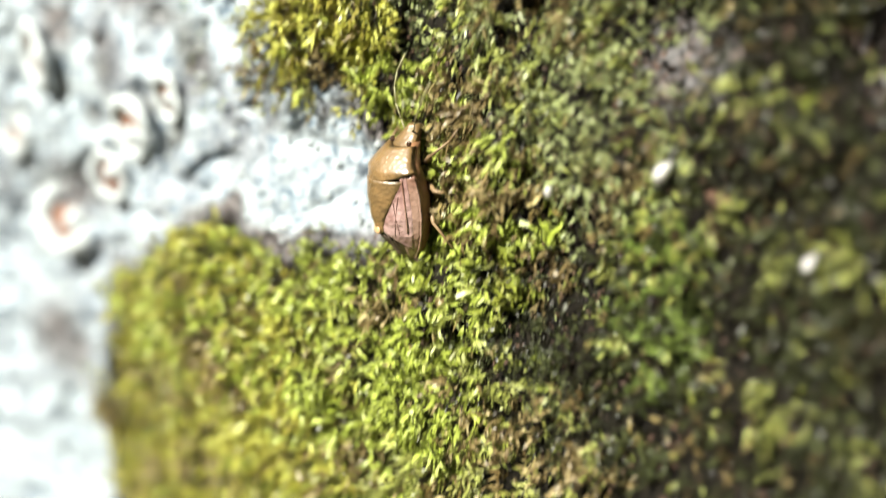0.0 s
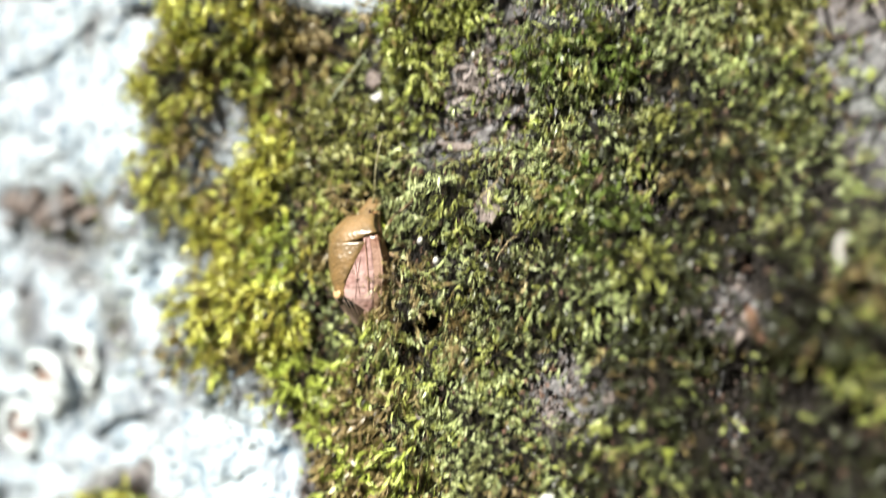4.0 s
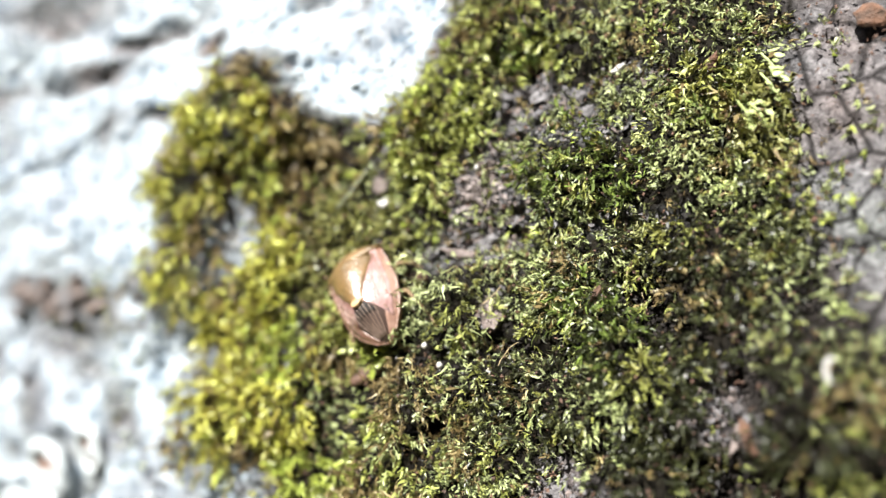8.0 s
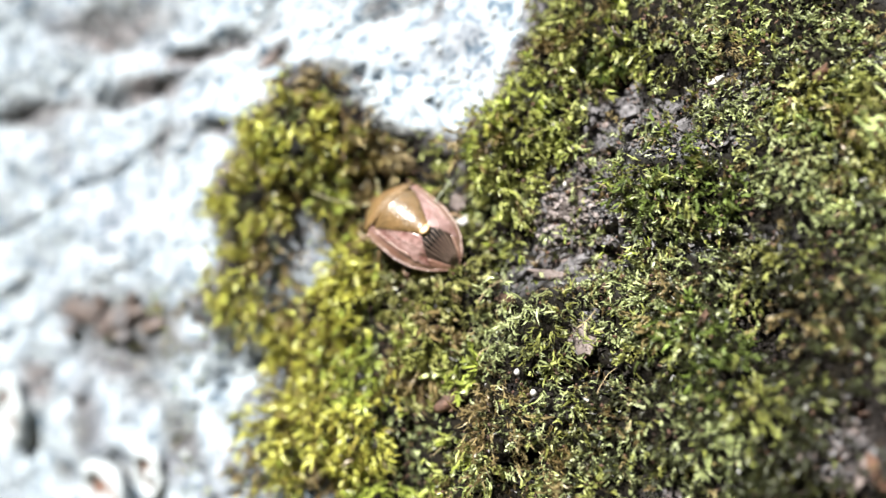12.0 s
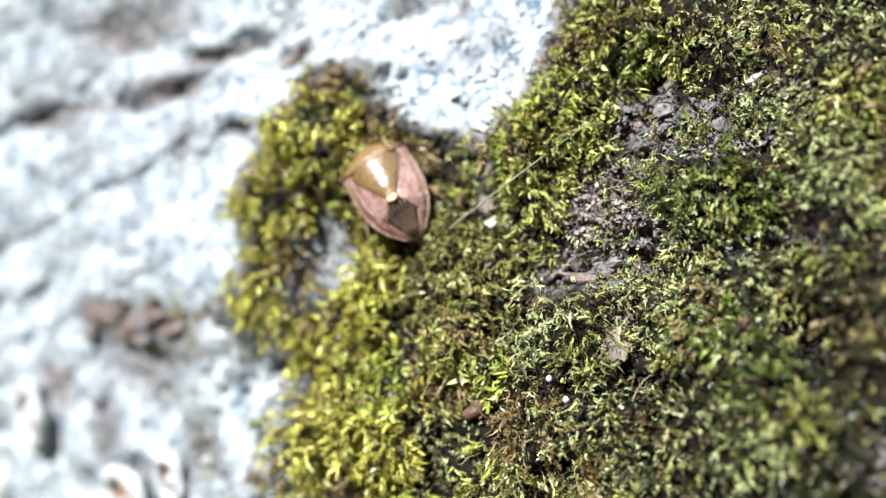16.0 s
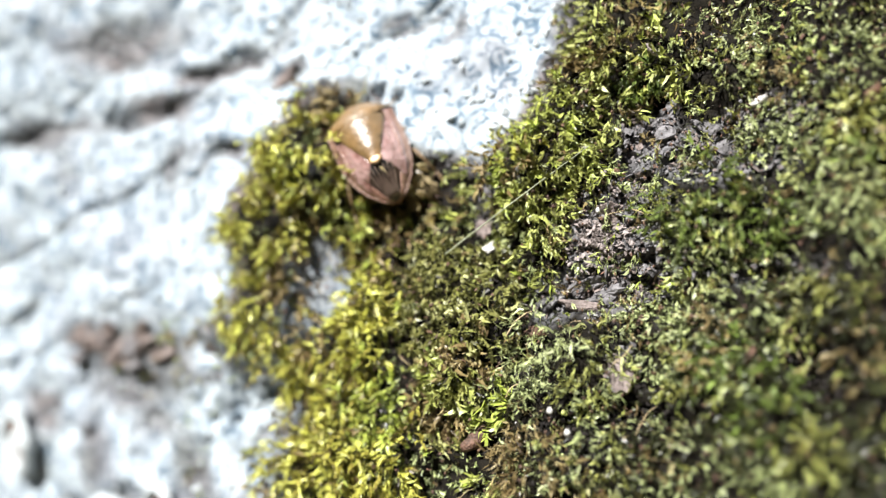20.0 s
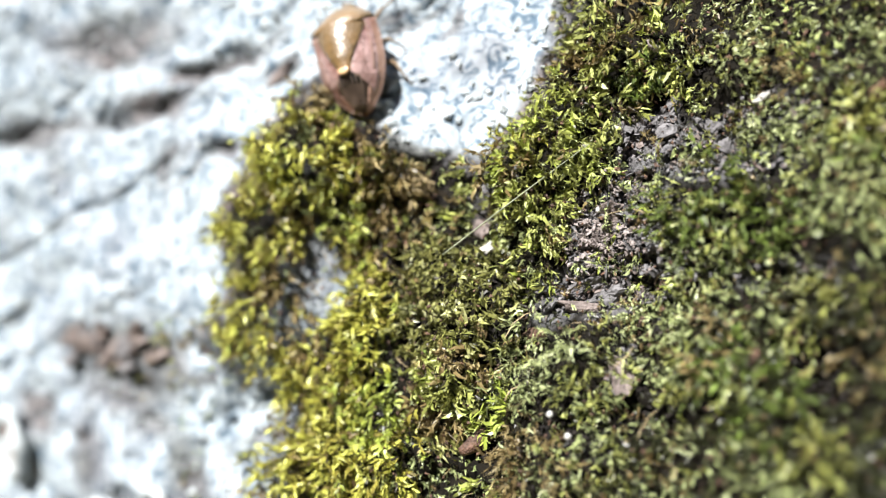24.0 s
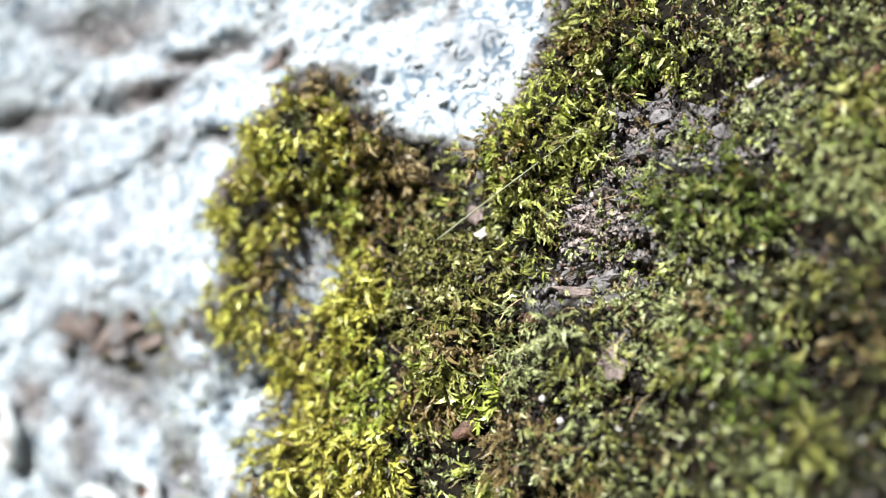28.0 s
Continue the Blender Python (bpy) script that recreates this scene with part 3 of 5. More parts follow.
    slot = np.where(h2 < dry, 1, np.where(h2 > 0.9, 2, 0))
    slot = np.where(RNG.uniform(0, 1, n) < 0.12, RNG.integers(0, 3, n), slot)
    # leaves near a shoot's foot take the shade-dark slot
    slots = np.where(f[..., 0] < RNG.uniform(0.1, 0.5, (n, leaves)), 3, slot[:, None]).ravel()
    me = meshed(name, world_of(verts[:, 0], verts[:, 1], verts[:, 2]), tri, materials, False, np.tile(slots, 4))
    tone = np.clip(RNG.uniform(0, 1, n) * 0.7 + 0.3 * h1, 0, 1)
    me.attributes.new("tone", "FLOAT", "FACE").data.foreach_set("value", np.tile(np.repeat(tone, leaves), 4).astype(np.float32))
    return me


MOSS_LABEL = {
    "gold": "golden yellow-green moss mat at the edge of white lichen",
    "lime": "bright yellow-green moss clump with fresh pointed leaves",
    "green": "vivid green moss cushion on grey bark",
    "olive": "olive green moss mat with small pale leaf tips",
    "dull": "dull brownish green moss mat with dry shoots, darkened for shade",
    "fine": "fine-leaved grey-olive moss carpet with tiny shoots",
    "droop": "drooping brownish green moss shoots over dark gaps",
    "low": "low dark carpet of fine moss leaves on bark",
    "thin": "thin brownish moss growing over white lichen crust",
    "sparse": "scattered single moss shoots on bare grey bark",
    "dark": "dark green rounded moss cushion with curled leaf tips",
}
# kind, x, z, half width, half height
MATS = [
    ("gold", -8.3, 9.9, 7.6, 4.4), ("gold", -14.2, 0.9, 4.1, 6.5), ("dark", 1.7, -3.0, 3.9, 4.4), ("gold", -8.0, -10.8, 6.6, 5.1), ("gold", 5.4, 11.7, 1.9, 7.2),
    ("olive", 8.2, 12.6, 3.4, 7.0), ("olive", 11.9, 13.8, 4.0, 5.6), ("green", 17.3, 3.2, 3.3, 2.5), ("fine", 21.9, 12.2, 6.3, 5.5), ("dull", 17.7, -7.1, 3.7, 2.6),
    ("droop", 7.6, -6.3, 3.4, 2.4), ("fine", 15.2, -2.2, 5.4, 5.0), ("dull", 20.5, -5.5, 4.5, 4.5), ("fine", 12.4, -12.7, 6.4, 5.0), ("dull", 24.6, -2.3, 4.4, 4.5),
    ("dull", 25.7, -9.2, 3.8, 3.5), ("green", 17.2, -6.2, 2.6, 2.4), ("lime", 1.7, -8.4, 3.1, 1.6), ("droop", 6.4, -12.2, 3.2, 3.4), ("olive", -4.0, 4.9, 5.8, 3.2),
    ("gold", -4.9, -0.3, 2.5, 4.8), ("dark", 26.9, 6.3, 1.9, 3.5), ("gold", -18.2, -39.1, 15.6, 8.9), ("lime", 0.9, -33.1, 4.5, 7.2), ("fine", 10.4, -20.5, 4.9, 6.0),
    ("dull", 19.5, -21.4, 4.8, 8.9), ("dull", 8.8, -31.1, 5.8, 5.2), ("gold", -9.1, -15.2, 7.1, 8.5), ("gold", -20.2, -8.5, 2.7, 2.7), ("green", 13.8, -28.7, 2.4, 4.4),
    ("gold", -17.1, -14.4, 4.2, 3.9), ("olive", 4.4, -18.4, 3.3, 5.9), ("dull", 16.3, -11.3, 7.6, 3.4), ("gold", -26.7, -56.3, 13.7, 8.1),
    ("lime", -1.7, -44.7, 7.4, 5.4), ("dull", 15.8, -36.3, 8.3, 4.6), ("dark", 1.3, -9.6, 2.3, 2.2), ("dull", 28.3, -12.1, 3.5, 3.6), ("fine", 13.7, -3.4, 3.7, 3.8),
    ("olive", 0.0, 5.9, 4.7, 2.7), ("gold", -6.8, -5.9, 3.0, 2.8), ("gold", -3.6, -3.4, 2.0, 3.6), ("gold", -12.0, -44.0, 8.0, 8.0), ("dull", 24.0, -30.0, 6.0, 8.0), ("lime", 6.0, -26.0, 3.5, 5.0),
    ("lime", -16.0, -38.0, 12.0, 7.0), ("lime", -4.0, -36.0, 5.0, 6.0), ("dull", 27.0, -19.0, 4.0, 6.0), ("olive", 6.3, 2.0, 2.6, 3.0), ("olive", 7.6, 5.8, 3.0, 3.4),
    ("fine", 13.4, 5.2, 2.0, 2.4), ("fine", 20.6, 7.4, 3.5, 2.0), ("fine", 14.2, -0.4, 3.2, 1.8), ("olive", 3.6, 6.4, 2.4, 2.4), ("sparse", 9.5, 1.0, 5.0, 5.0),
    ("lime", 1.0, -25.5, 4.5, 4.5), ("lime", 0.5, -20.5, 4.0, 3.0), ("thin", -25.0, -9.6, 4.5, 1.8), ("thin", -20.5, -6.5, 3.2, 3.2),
    # green at (1.6, -5.6): darker moss laid for the cushion's shaded lower side
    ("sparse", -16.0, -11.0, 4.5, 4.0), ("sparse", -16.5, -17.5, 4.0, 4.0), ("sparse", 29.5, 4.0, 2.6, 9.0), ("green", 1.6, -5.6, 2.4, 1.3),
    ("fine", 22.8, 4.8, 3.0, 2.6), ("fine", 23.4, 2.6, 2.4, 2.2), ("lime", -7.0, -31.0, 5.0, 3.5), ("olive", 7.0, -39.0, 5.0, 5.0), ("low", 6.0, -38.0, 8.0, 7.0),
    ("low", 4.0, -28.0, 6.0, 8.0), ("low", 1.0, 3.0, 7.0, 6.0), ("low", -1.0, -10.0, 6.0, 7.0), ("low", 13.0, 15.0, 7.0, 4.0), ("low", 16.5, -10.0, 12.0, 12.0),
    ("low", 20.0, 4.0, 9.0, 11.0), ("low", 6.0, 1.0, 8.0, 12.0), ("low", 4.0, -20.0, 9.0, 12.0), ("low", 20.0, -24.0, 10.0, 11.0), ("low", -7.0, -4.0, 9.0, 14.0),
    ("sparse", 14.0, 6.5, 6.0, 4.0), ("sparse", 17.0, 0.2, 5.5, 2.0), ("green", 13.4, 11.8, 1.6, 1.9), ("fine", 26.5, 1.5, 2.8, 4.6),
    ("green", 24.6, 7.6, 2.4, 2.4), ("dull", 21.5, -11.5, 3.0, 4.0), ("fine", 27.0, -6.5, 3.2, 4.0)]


# leaf length, shoot length, tuft size, share of dry tufts, shoots to a square millimetre, leaves to a shoot, droop, plumpness, curl
GROWTH = {"gold": (0.62, 1.8, 2.6, 0.2, 9.0, 14, 0.7, 1.05, 1.0), "lime": (0.66, 1.6, 2.2, 0.1, 10.0, 14, 0.7, 1.0, 0.9), "green": (0.52, 1.4, 1.9, 0.08, 12.0, 14, 0.6, 1.0, 0.8),
          "olive": (0.58, 1.4, 2.0, 0.27, 9.0, 14, 0.7, 0.95, 0.8), "fine": (0.31, 0.85, 1.3, 0.10, 18.0, 11, 0.7, 1.15, 0.8), "dull": (0.40, 1.2, 1.8, 0.05, 10.0, 14, 0.8, 1.0, 0.9),
          "dark": (0.42, 1.1, 2.2, 0.14, 26.0, 13, 0.7, 1.5, 1.3), "droop": (0.46, 2.0, 2.2, 0.35, 9.0, 16, 1.5, 0.8, 1.3), "sparse": (0.42, 0.8, 1.2, 0.3, 3.6, 10, 0.7, 1.0, 1.0),
          "thin": (0.6, 1.2, 1.8, 0.45, 3.2, 14, 0.7, 1.0, 1.0), "low": (0.32, 0.6, 1.0, 0.06, 7.0, 9, 0.7, 1.0, 1.0)}


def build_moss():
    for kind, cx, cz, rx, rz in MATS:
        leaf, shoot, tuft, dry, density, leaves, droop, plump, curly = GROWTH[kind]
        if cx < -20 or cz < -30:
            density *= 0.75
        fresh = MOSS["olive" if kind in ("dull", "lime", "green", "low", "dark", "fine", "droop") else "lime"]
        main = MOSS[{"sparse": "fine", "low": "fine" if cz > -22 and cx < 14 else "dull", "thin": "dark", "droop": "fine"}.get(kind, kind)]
        me = moss_mesh("moss_mat", (main, MOSS["dry"], fresh, MOSS["dead_shade"]), cx, cz, rx, rz, density, shoot, leaf, tuft, dry, leaves=leaves, droop=droop,
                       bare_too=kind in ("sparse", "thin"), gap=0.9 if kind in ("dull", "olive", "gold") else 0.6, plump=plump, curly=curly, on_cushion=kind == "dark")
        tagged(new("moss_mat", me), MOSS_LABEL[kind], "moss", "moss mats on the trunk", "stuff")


build_moss()


# ---- ground ----
def build_ground():
    m, nodes, links, bsdf = shader("leaf_litter_soil")
    n = noise_tex(nodes, links, 9.0, 8.0, 0.7)
    r = ramp(nodes, [(0.3, (0.03, 0.025, 0.015)), (0.55, (0.10, 0.08, 0.045)), (0.75, (0.09, 0.11, 0.04))])
    links.new(n.outputs[0], r.inputs[0])
    links.new(r.outputs[0], bsdf.inputs["Base Color"])
    bsdf.inputs["Roughness"].default_value = 0.95
    s = np.concatenate([-np.geomspace(400, 0.2, 24), np.geomspace(0.2, 400, 24)])
    gx, gy = np.meshgrid(s, s)
    gz = 0.03 * wave(gx, gy, 1.3, 71, 3)
    i = np.arange(gx.size).reshape(gx.shape)
    faces = np.stack([i[:-1, :-1], i[:-1, 1:], i[1:, 1:], i[1:, :-1]], -1).reshape(-1, 4)
    tagged(new("ground", meshed("ground", np.stack([gx, gy, gz], -1).reshape(-1, 3), faces, m)),
           "dark soil with leaf litter round the trunk", "ground", kind="structure")


build_ground()


def build_sky_block():
    """An unseen dim ring all round, behind the viewer too, added to block low sky light."""
    m, nodes, links, bsdf = shader("sky_block_dim_green")
    n = noise_tex(nodes, links, 1.6, 8.0, 0.7)
    r = ramp(nodes, [(0.3, (0.012, 0.014, 0.008)), (0.55, (0.035, 0.045, 0.018)), (0.75, (0.07, 0.085, 0.03))])
    links.new(n.outputs[0], r.inputs[0])
    links.new(r.outputs[0], bsdf.inputs["Base Color"])
    bsdf.inputs["Roughness"].default_value = 0.95
    a = np.linspace(0, 2 * math.pi, 181)[:-1]
    rows = []
    for k in range(12):
        f = k / 11
        rad = 9 + 1.2 * wave(a * 9, a * 0 + k * 0.8, 1.5, 73, 2) + 2.0 * f
        high = (7.4 + 1.1 * wave(a * 9, a * 0, 1.0, 74, 3)) * f - 0.1
        rows.append(np.stack([rad * np.cos(a), rad * np.sin(a), high], -1))
    v = np.array(rows)
    i = np.arange(12 * 180).reshape(12, 180)
    j = np.roll(i, -1, 1)
    faces = np.stack([i[:-1], j[:-1], j[1:], i[1:]], -1).reshape(-1, 4)
    tagged(new("backdrop", meshed("backdrop", v.reshape(-1, 3), faces, m)), "unseen dim green ring added round the tree to block sky light", "backdrop", kind="structure")


build_sky_block()


# ---- small things ----
def plain(name, color, rough=0.5, spots=None, scale=900.0, bump=0.0, coat=0.0, coat_rough=0.32):
    """A surface of one colour that wanders toward a second one, with fine pits."""
    m, nodes, links, bsdf = shader(name)
    n = noise_tex(nodes, links, scale, 4.0, 0.6)
    r = ramp(nodes, [(0.35, spots or tuple(c * 0.6 for c in color)), (0.62, color)])
    links.new(n.outputs[0], r.inputs[0])
    links.new(r.outputs[0], bsdf.inputs["Base Color"])
    bsdf.inputs["Roughness"].default_value = rough
    bsdf.inputs["Coat Weight"].default_value = coat
    bsdf.inputs["Coat Roughness"].default_value = coat_rough
    bsdf.inputs["Coat IOR"].default_value = 1.62
    if bump:
        pits = nodes.new("ShaderNodeTexVoronoi")
        pits.inputs["Scale"].default_value = scale * 5
        co = nodes.new("ShaderNodeTexCoord")
        links.new(co.outputs["Object"], pits.inputs["Vector"])
        folds = noise_tex(nodes, links, scale * 1.6, 3.0, 0.5, 0.6)
        both = nodes.new("ShaderNodeMath")
        both.operation = "MULTIPLY_ADD"
        both.inputs[1].default_value = 2.5
        links.new(folds.outputs[0], both.inputs[0])
        links.new(pits.outputs["Distance"], both.inputs[2])
        bumped(nodes, links, bsdf, both.outputs[0], bump, 0.0001)
    return m


def thing(name, at, label, category, group=""):
    """An Empty at a thing's base, which carries its parts."""
    ob = new(name)
    ob.empty_display_size = 0.001
    ob.matrix_world = at
    return tagged(ob, label, category, group)


def part(name, bm, material, parent, label="", at=None, smooth=True):
    """One bmesh, in millimetres, as a mesh of its own under a thing or a part."""
    for v in bm.verts:
        v.co *= MM
    me = bpy.data.meshes.new(name)
    bm.normal_update()
    bm.to_mesh(me)
    bm.free()
    me.materials.append(material)
    for p in me.polygons:
        p.use_smooth = smooth
    ob = new(name, me)
    ob.parent = parent
    if at is not None:
        ob.matrix_basis = at
    return tagged(ob, label)


def tube(points, radii, sides=8):
    """A rounded tapering tube through points."""
    bm = bmesh.new()
    pts = [Vector(p) for p in points]
    rings = []
    for k, (p, r) in enumerate(zip(pts, radii)):
        d = (pts[min(k + 1, len(pts) - 1)] - pts[max(k - 1, 0)]).normalized()
        a = d.cross(Vector((0.31, 0.2, 0.93))).normalized()
        b = d.cross(a)
        r = float(r)
        rings.append([bm.verts.new(p + r * (math.cos(s) * a + math.sin(s) * b)) for s in (2 * math.pi * i / sides for i in range(sides))])
    for a, b in zip(rings, rings[1:]):
        for i in range(sides):
            bm.faces.new((a[i], a[(i + 1) % sides], b[(i + 1) % sides], b[i]))
    for ring, p, s in ((rings[0], pts[0], -1), (rings[-1], pts[-1], 1)):
        tip = bm.verts.new(p + (pts[-1] - pts[-2] if s > 0 else pts[0] - pts[1]).normalized() * 0.5 * float(radii[-1] if s > 0 else radii[0]))
        for i in range(sides):
            f = (ring[i], ring[(i + 1) % sides], tip)
            bm.faces.new(f if s > 0 else f[::-1])
    return bm


def ball(rx, ry, rz, at=(0, 0, 0), rough=0.0, seed=1, level=2):
    bm = bmesh.new()
    bmesh.ops.create_icosphere(bm, subdivisions=level, radius=1.0)
    for v in bm.verts:
        k = 1 + rough * noise.noise(v.co * 1.7 + Vector((seed * 3.7, seed, 0)))
        v.co = Vector((v.co.x * rx, v.co.y * ry, v.co.z * rz)) * k + Vector(at)
    return bm


def sheet(f, nu, nv, thick):
    """A curved plate: f(u, v) gives its upper face; the lower one lies thick below."""
    bm = bmesh.new()
    top = [[bm.verts.new(f(i / nu, j / nv)) for i in range(nu + 1)] for j in range(nv + 1)]
    low = [[bm.verts.new(top[j][i].co - Vector((0, 0, thick))) for i in range(nu + 1)] for j in range(nv + 1)]
    for j in range(nv):
        for i in range(nu):
            bm.faces.new((top[j][i], top[j][i + 1], top[j + 1][i + 1], top[j + 1][i]))
            bm.faces.new((low[j][i], low[j + 1][i], low[j + 1][i + 1], low[j][i + 1]))
    for i in range(nu):
        bm.faces.new((top[0][i], low[0][i], low[0][i + 1], top[0][i + 1]))
        bm.faces.new((top[nv][i + 1], low[nv][i + 1], low[nv][i], top[nv][i]))
    for j in range(nv):
        bm.faces.new((top[j][0], top[j + 1][0], low[j + 1][0], low[j][0]))
        bm.faces.new((top[j + 1][nu], top[j][nu], low[j][nu], low[j + 1][nu]))
    bmesh.ops.remove_doubles(bm, verts=bm.verts, dist=0.004)
    return bm


# ---- the shield bug: x to its right, y to its head, z to its back ----
BACK_Y = (-4.72, -4.3, -3.4, -2.46, -1.2, 0.2, 1.2, 1.72, 2.3, 3.0, 3.4)
HALF_W = (0.05, 0.85, 1.65, 2.15, 2.46, 2.5, 2.45, 2.52, 1.95, 1.35, 1.15)
CREST = (-0.2, 0.3, 1.05, 1.75, 2.05, 2.14, 2.02, 1.82, 1.4, 0.7, 0.1)
BRIM = (-0.25, -0.1, 0.05, 0.15, 0.25, 0.35, 0.55, 0.73, 0.45, 0.0, -0.3)


def half_width(y):
    return float(np.interp(y, BACK_Y, HALF_W))


def back(x, y, lift=0.0):
    """A point on the bug's back."""
    w, c, b = half_width(y), float(np.interp(y, BACK_Y, CREST)), float(np.interp(y, BACK_Y, BRIM))
    return Vector((x, y, b + (c - b) * (1 - min(1.0, abs(x) / w) ** 1.9) + lift))


def lerp(a, b, f):
    return a + (b - a) * f


def scut_width(v):
    w = lerp(1.95, 0.5, min(1.0, v / 0.85) ** 1.1)
    return max(0.02, w * (math.sqrt(max(0.0, 1 - ((v - 0.87) / 0.13) ** 2)) if v > 0.87 else 1.0))


def build_bug():
    shell = plain("bug_shell_brown", (0.22, 0.128, 0.048), 0.36, (0.13, 0.08, 0.03), 700, 0.55, 1.0, 0.42)
    wing = plain("bug_wing_pink_brown", (0.44, 0.285, 0.265), 0.3, (0.17, 0.075, 0.06), 560, 0.55, 1.0)
    film_brown = plain("bug_wing_film", (0.05, 0.029, 0.022), 0.35, (0.02, 0.012, 0.010), 900, 0.0, 0.4)
    hollow_dark = plain("bug_wing_hollow_dark", (0.010, 0.007, 0.006), 0.7, (0.006, 0.004, 0.003), 900)
    fold = plain("bug_wing_fold", (0.23, 0.13, 0.11), 0.35)
    vein = plain("bug_wing_vein", (0.26, 0.19, 0.15), 0.35, (0.13, 0.085, 0.065))
    rim = plain("bug_rim_tan", (0.30, 0.185, 0.14), 0.36, (0.20, 0.10, 0.07), 600, 0.4, 0.6)
    belly = plain("bug_belly_brown", (0.26, 0.13, 0.06), 0.45, (0.17, 0.08, 0.04), 700, 0.2)
    pale = plain("bug_pale_spot", (0.62, 0.40, 0.22), 0.35, (0.42, 0.24, 0.11))
    limb = plain("bug_leg_tan", (0.22, 0.14, 0.07), 0.5, (0.12, 0.075, 0.035))
    feeler = plain("bug_feeler_green_tan", (0.28, 0.26, 0.14), 0.45, (0.18, 0.16, 0.09))
    eye_dark = plain("bug_eye", (0.05, 0.025, 0.015), 0.15)
    bug = thing("shield_bug", spot(0, 56, 0, 0, 0, 0), "brown shield bug with pinkish wings walking over moss", "insect")

    def shield(u, v):
        y = lerp(1.05 + 0.67 * abs(2 * u - 1) ** 2.2, 3.05 - 0.12 * (1 - abs(2 * u - 1)), v)
        return back((2 * u - 1) * half_width(y) * 0.995, y, 0.16 + 0.05 * math.sin(math.pi * v))
    part("pronotum", sheet(shield, 26, 12, 0.5), shell, bug, "glossy ochre-brown pronotum with angular shoulders")

    def skull(u, v):
        y = lerp(2.9, 4.15, v)
        w = 1.05 * (1 - v) + 0.32 * v + 0.14 * math.sin(math.pi * v)
        x = (2 * u - 1) * w
        return Vector((x, y, lerp(0.38, -0.66, v) - 0.35 * (x / max(w, 0.1)) ** 2))
    head = part("head", sheet(skull, 12, 10, 0.55), shell, bug, "small brown wedge-shaped head")
    for s in (-1, 1):
        part("eye", ball(0.17, 0.2, 0.17, (s * 1.05, 3.15, -0.02)), eye_dark, head, "dark bead eye")

    def triangle(u, v):
        y = lerp(1.15, -2.46, v)
        w = scut_width(v)
        x = (2 * u - 1) * w
        p = back(x, y, 0.2)
        p.z += 0.05 - 0.12 * (2 * u - 1) ** 2
        return p
    scut = part("scutellum", sheet(triangle, 12, 22, 0.22), shell, bug, "glossy ochre-brown triangular scutellum")
    part("tip", ball(0.44, 0.30, 0.07, tuple(back(0, -2.14, 0.24))), pale, scut, "pale cream tip")

    for s in (-1, 1):
        def corium(u, v):
            y = lerp(1.62, -3.55, v)
            out = half_width(y) * 0.88
            inner = max(0.1, scut_width(min(0.86, (1.15 - y) / 3.61 if y < 1.15 else 0)) - 0.08) if v < 0.74 else lerp(0.40, out - 0.06, ((v - 0.74) / 0.26) ** 1.1)
            inner = min(inner, out - 0.05)
            return back(s * lerp(inner, out, u), y, 0.07 + 0.03 * math.sin(6 * u + 9 * v))
        fore = part("forewing", sheet(corium, 10, 24, 0.12), wing, bug, "leathery pinkish-brown forewing")
        line = [back(s * half_width(y) * 0.80, y, 0.12) for y in np.linspace(1.3, -2.2, 14)]
        part("vein", tube(line, [0.05] * 14, 6), rim, fore)
        for f0, f1, y0, y1 in ((0.55, 0.62, 0.9, -2.3), (0.68, 0.5, 0.2, -2.6)):
            line = [back(s * half_width(y) * lerp(f0, f1, (y0 - y) / (y0 - y1)), y, 0.075) for y in np.linspace(y0, y1, 10)]
            part("vein", tube(line, [0.03] * 9 + [0.015], 5), fold, fore)

    def film_plate(u, v):
        y = lerp(-1.9, -4.62, v)
        return back((2 * u - 1) * half_width(y) * lerp(0.86, 0.68, v), y, 0.02)
    film_part = part("membrane", sheet(film_plate, 14, 12, 0.1), film_brown, bug, "smoky brown wing membrane with veins")

    # black sheet over the membrane, painting in the dark hollow between the wings
    def hollow_sheet(u, v):
        y = lerp(-1.95, -3.0, v)
        return back((2 * u - 1) * lerp(0.5, 0.85, v) * (0.9 + 0.1 * math.sin(9 * u)), y, 0.05)
    part("dark_hollow", sheet(hollow_sheet, 10, 6, 0.05), hollow_dark, film_part, "black sheet for the dark hollow behind the scutellum tip")
    for k in range(-3, 4):
        line = [back(k * 0.24 * half_width(y) / 1.7, y, 0.1) for y in np.linspace(-2.45, -4.4, 8)]
        part("vein", tube(line, [0.032] * 8, 5), vein, film_part)

    def brim(side):
        ys = np.linspace(1.5, -4.7, 34)
        return [back(side * half_width(y) * 1.0, y, -0.03) for y in ys]
    abdomen = bmesh.new()
    rings = []
    for y in np.linspace(-4.7, 3.2, 26):
        w, b = half_width(y), float(np.interp(y, BACK_Y, BRIM))
        deep = 1.75 * math.sqrt(max(0.02, 1 - ((y + 0.3) / 4.55) ** 2))
        rings.append([abdomen.verts.new((w * 0.98 * math.cos(a), y, b + (0.01 if math.sin(a) > 0 else deep) * math.sin(a))) for a in (2 * math.pi * i / 24 for i in range(24))])
    for a, c in zip(rings, rings[1:]):
        for i in range(24):
            abdomen.faces.new((a[i], c[i], c[(i + 1) % 24], a[(i + 1) % 24]))
    abdomen.faces.new(rings[0])
    abdomen.faces.new(rings[-1][::-1])
    hull = part("abdomen", abdomen, belly, bug, "rounded brown underside")
    for s in (-1, 1):
        def edge_plate(u, v):
            y = lerp(1.5, -4.6, v)
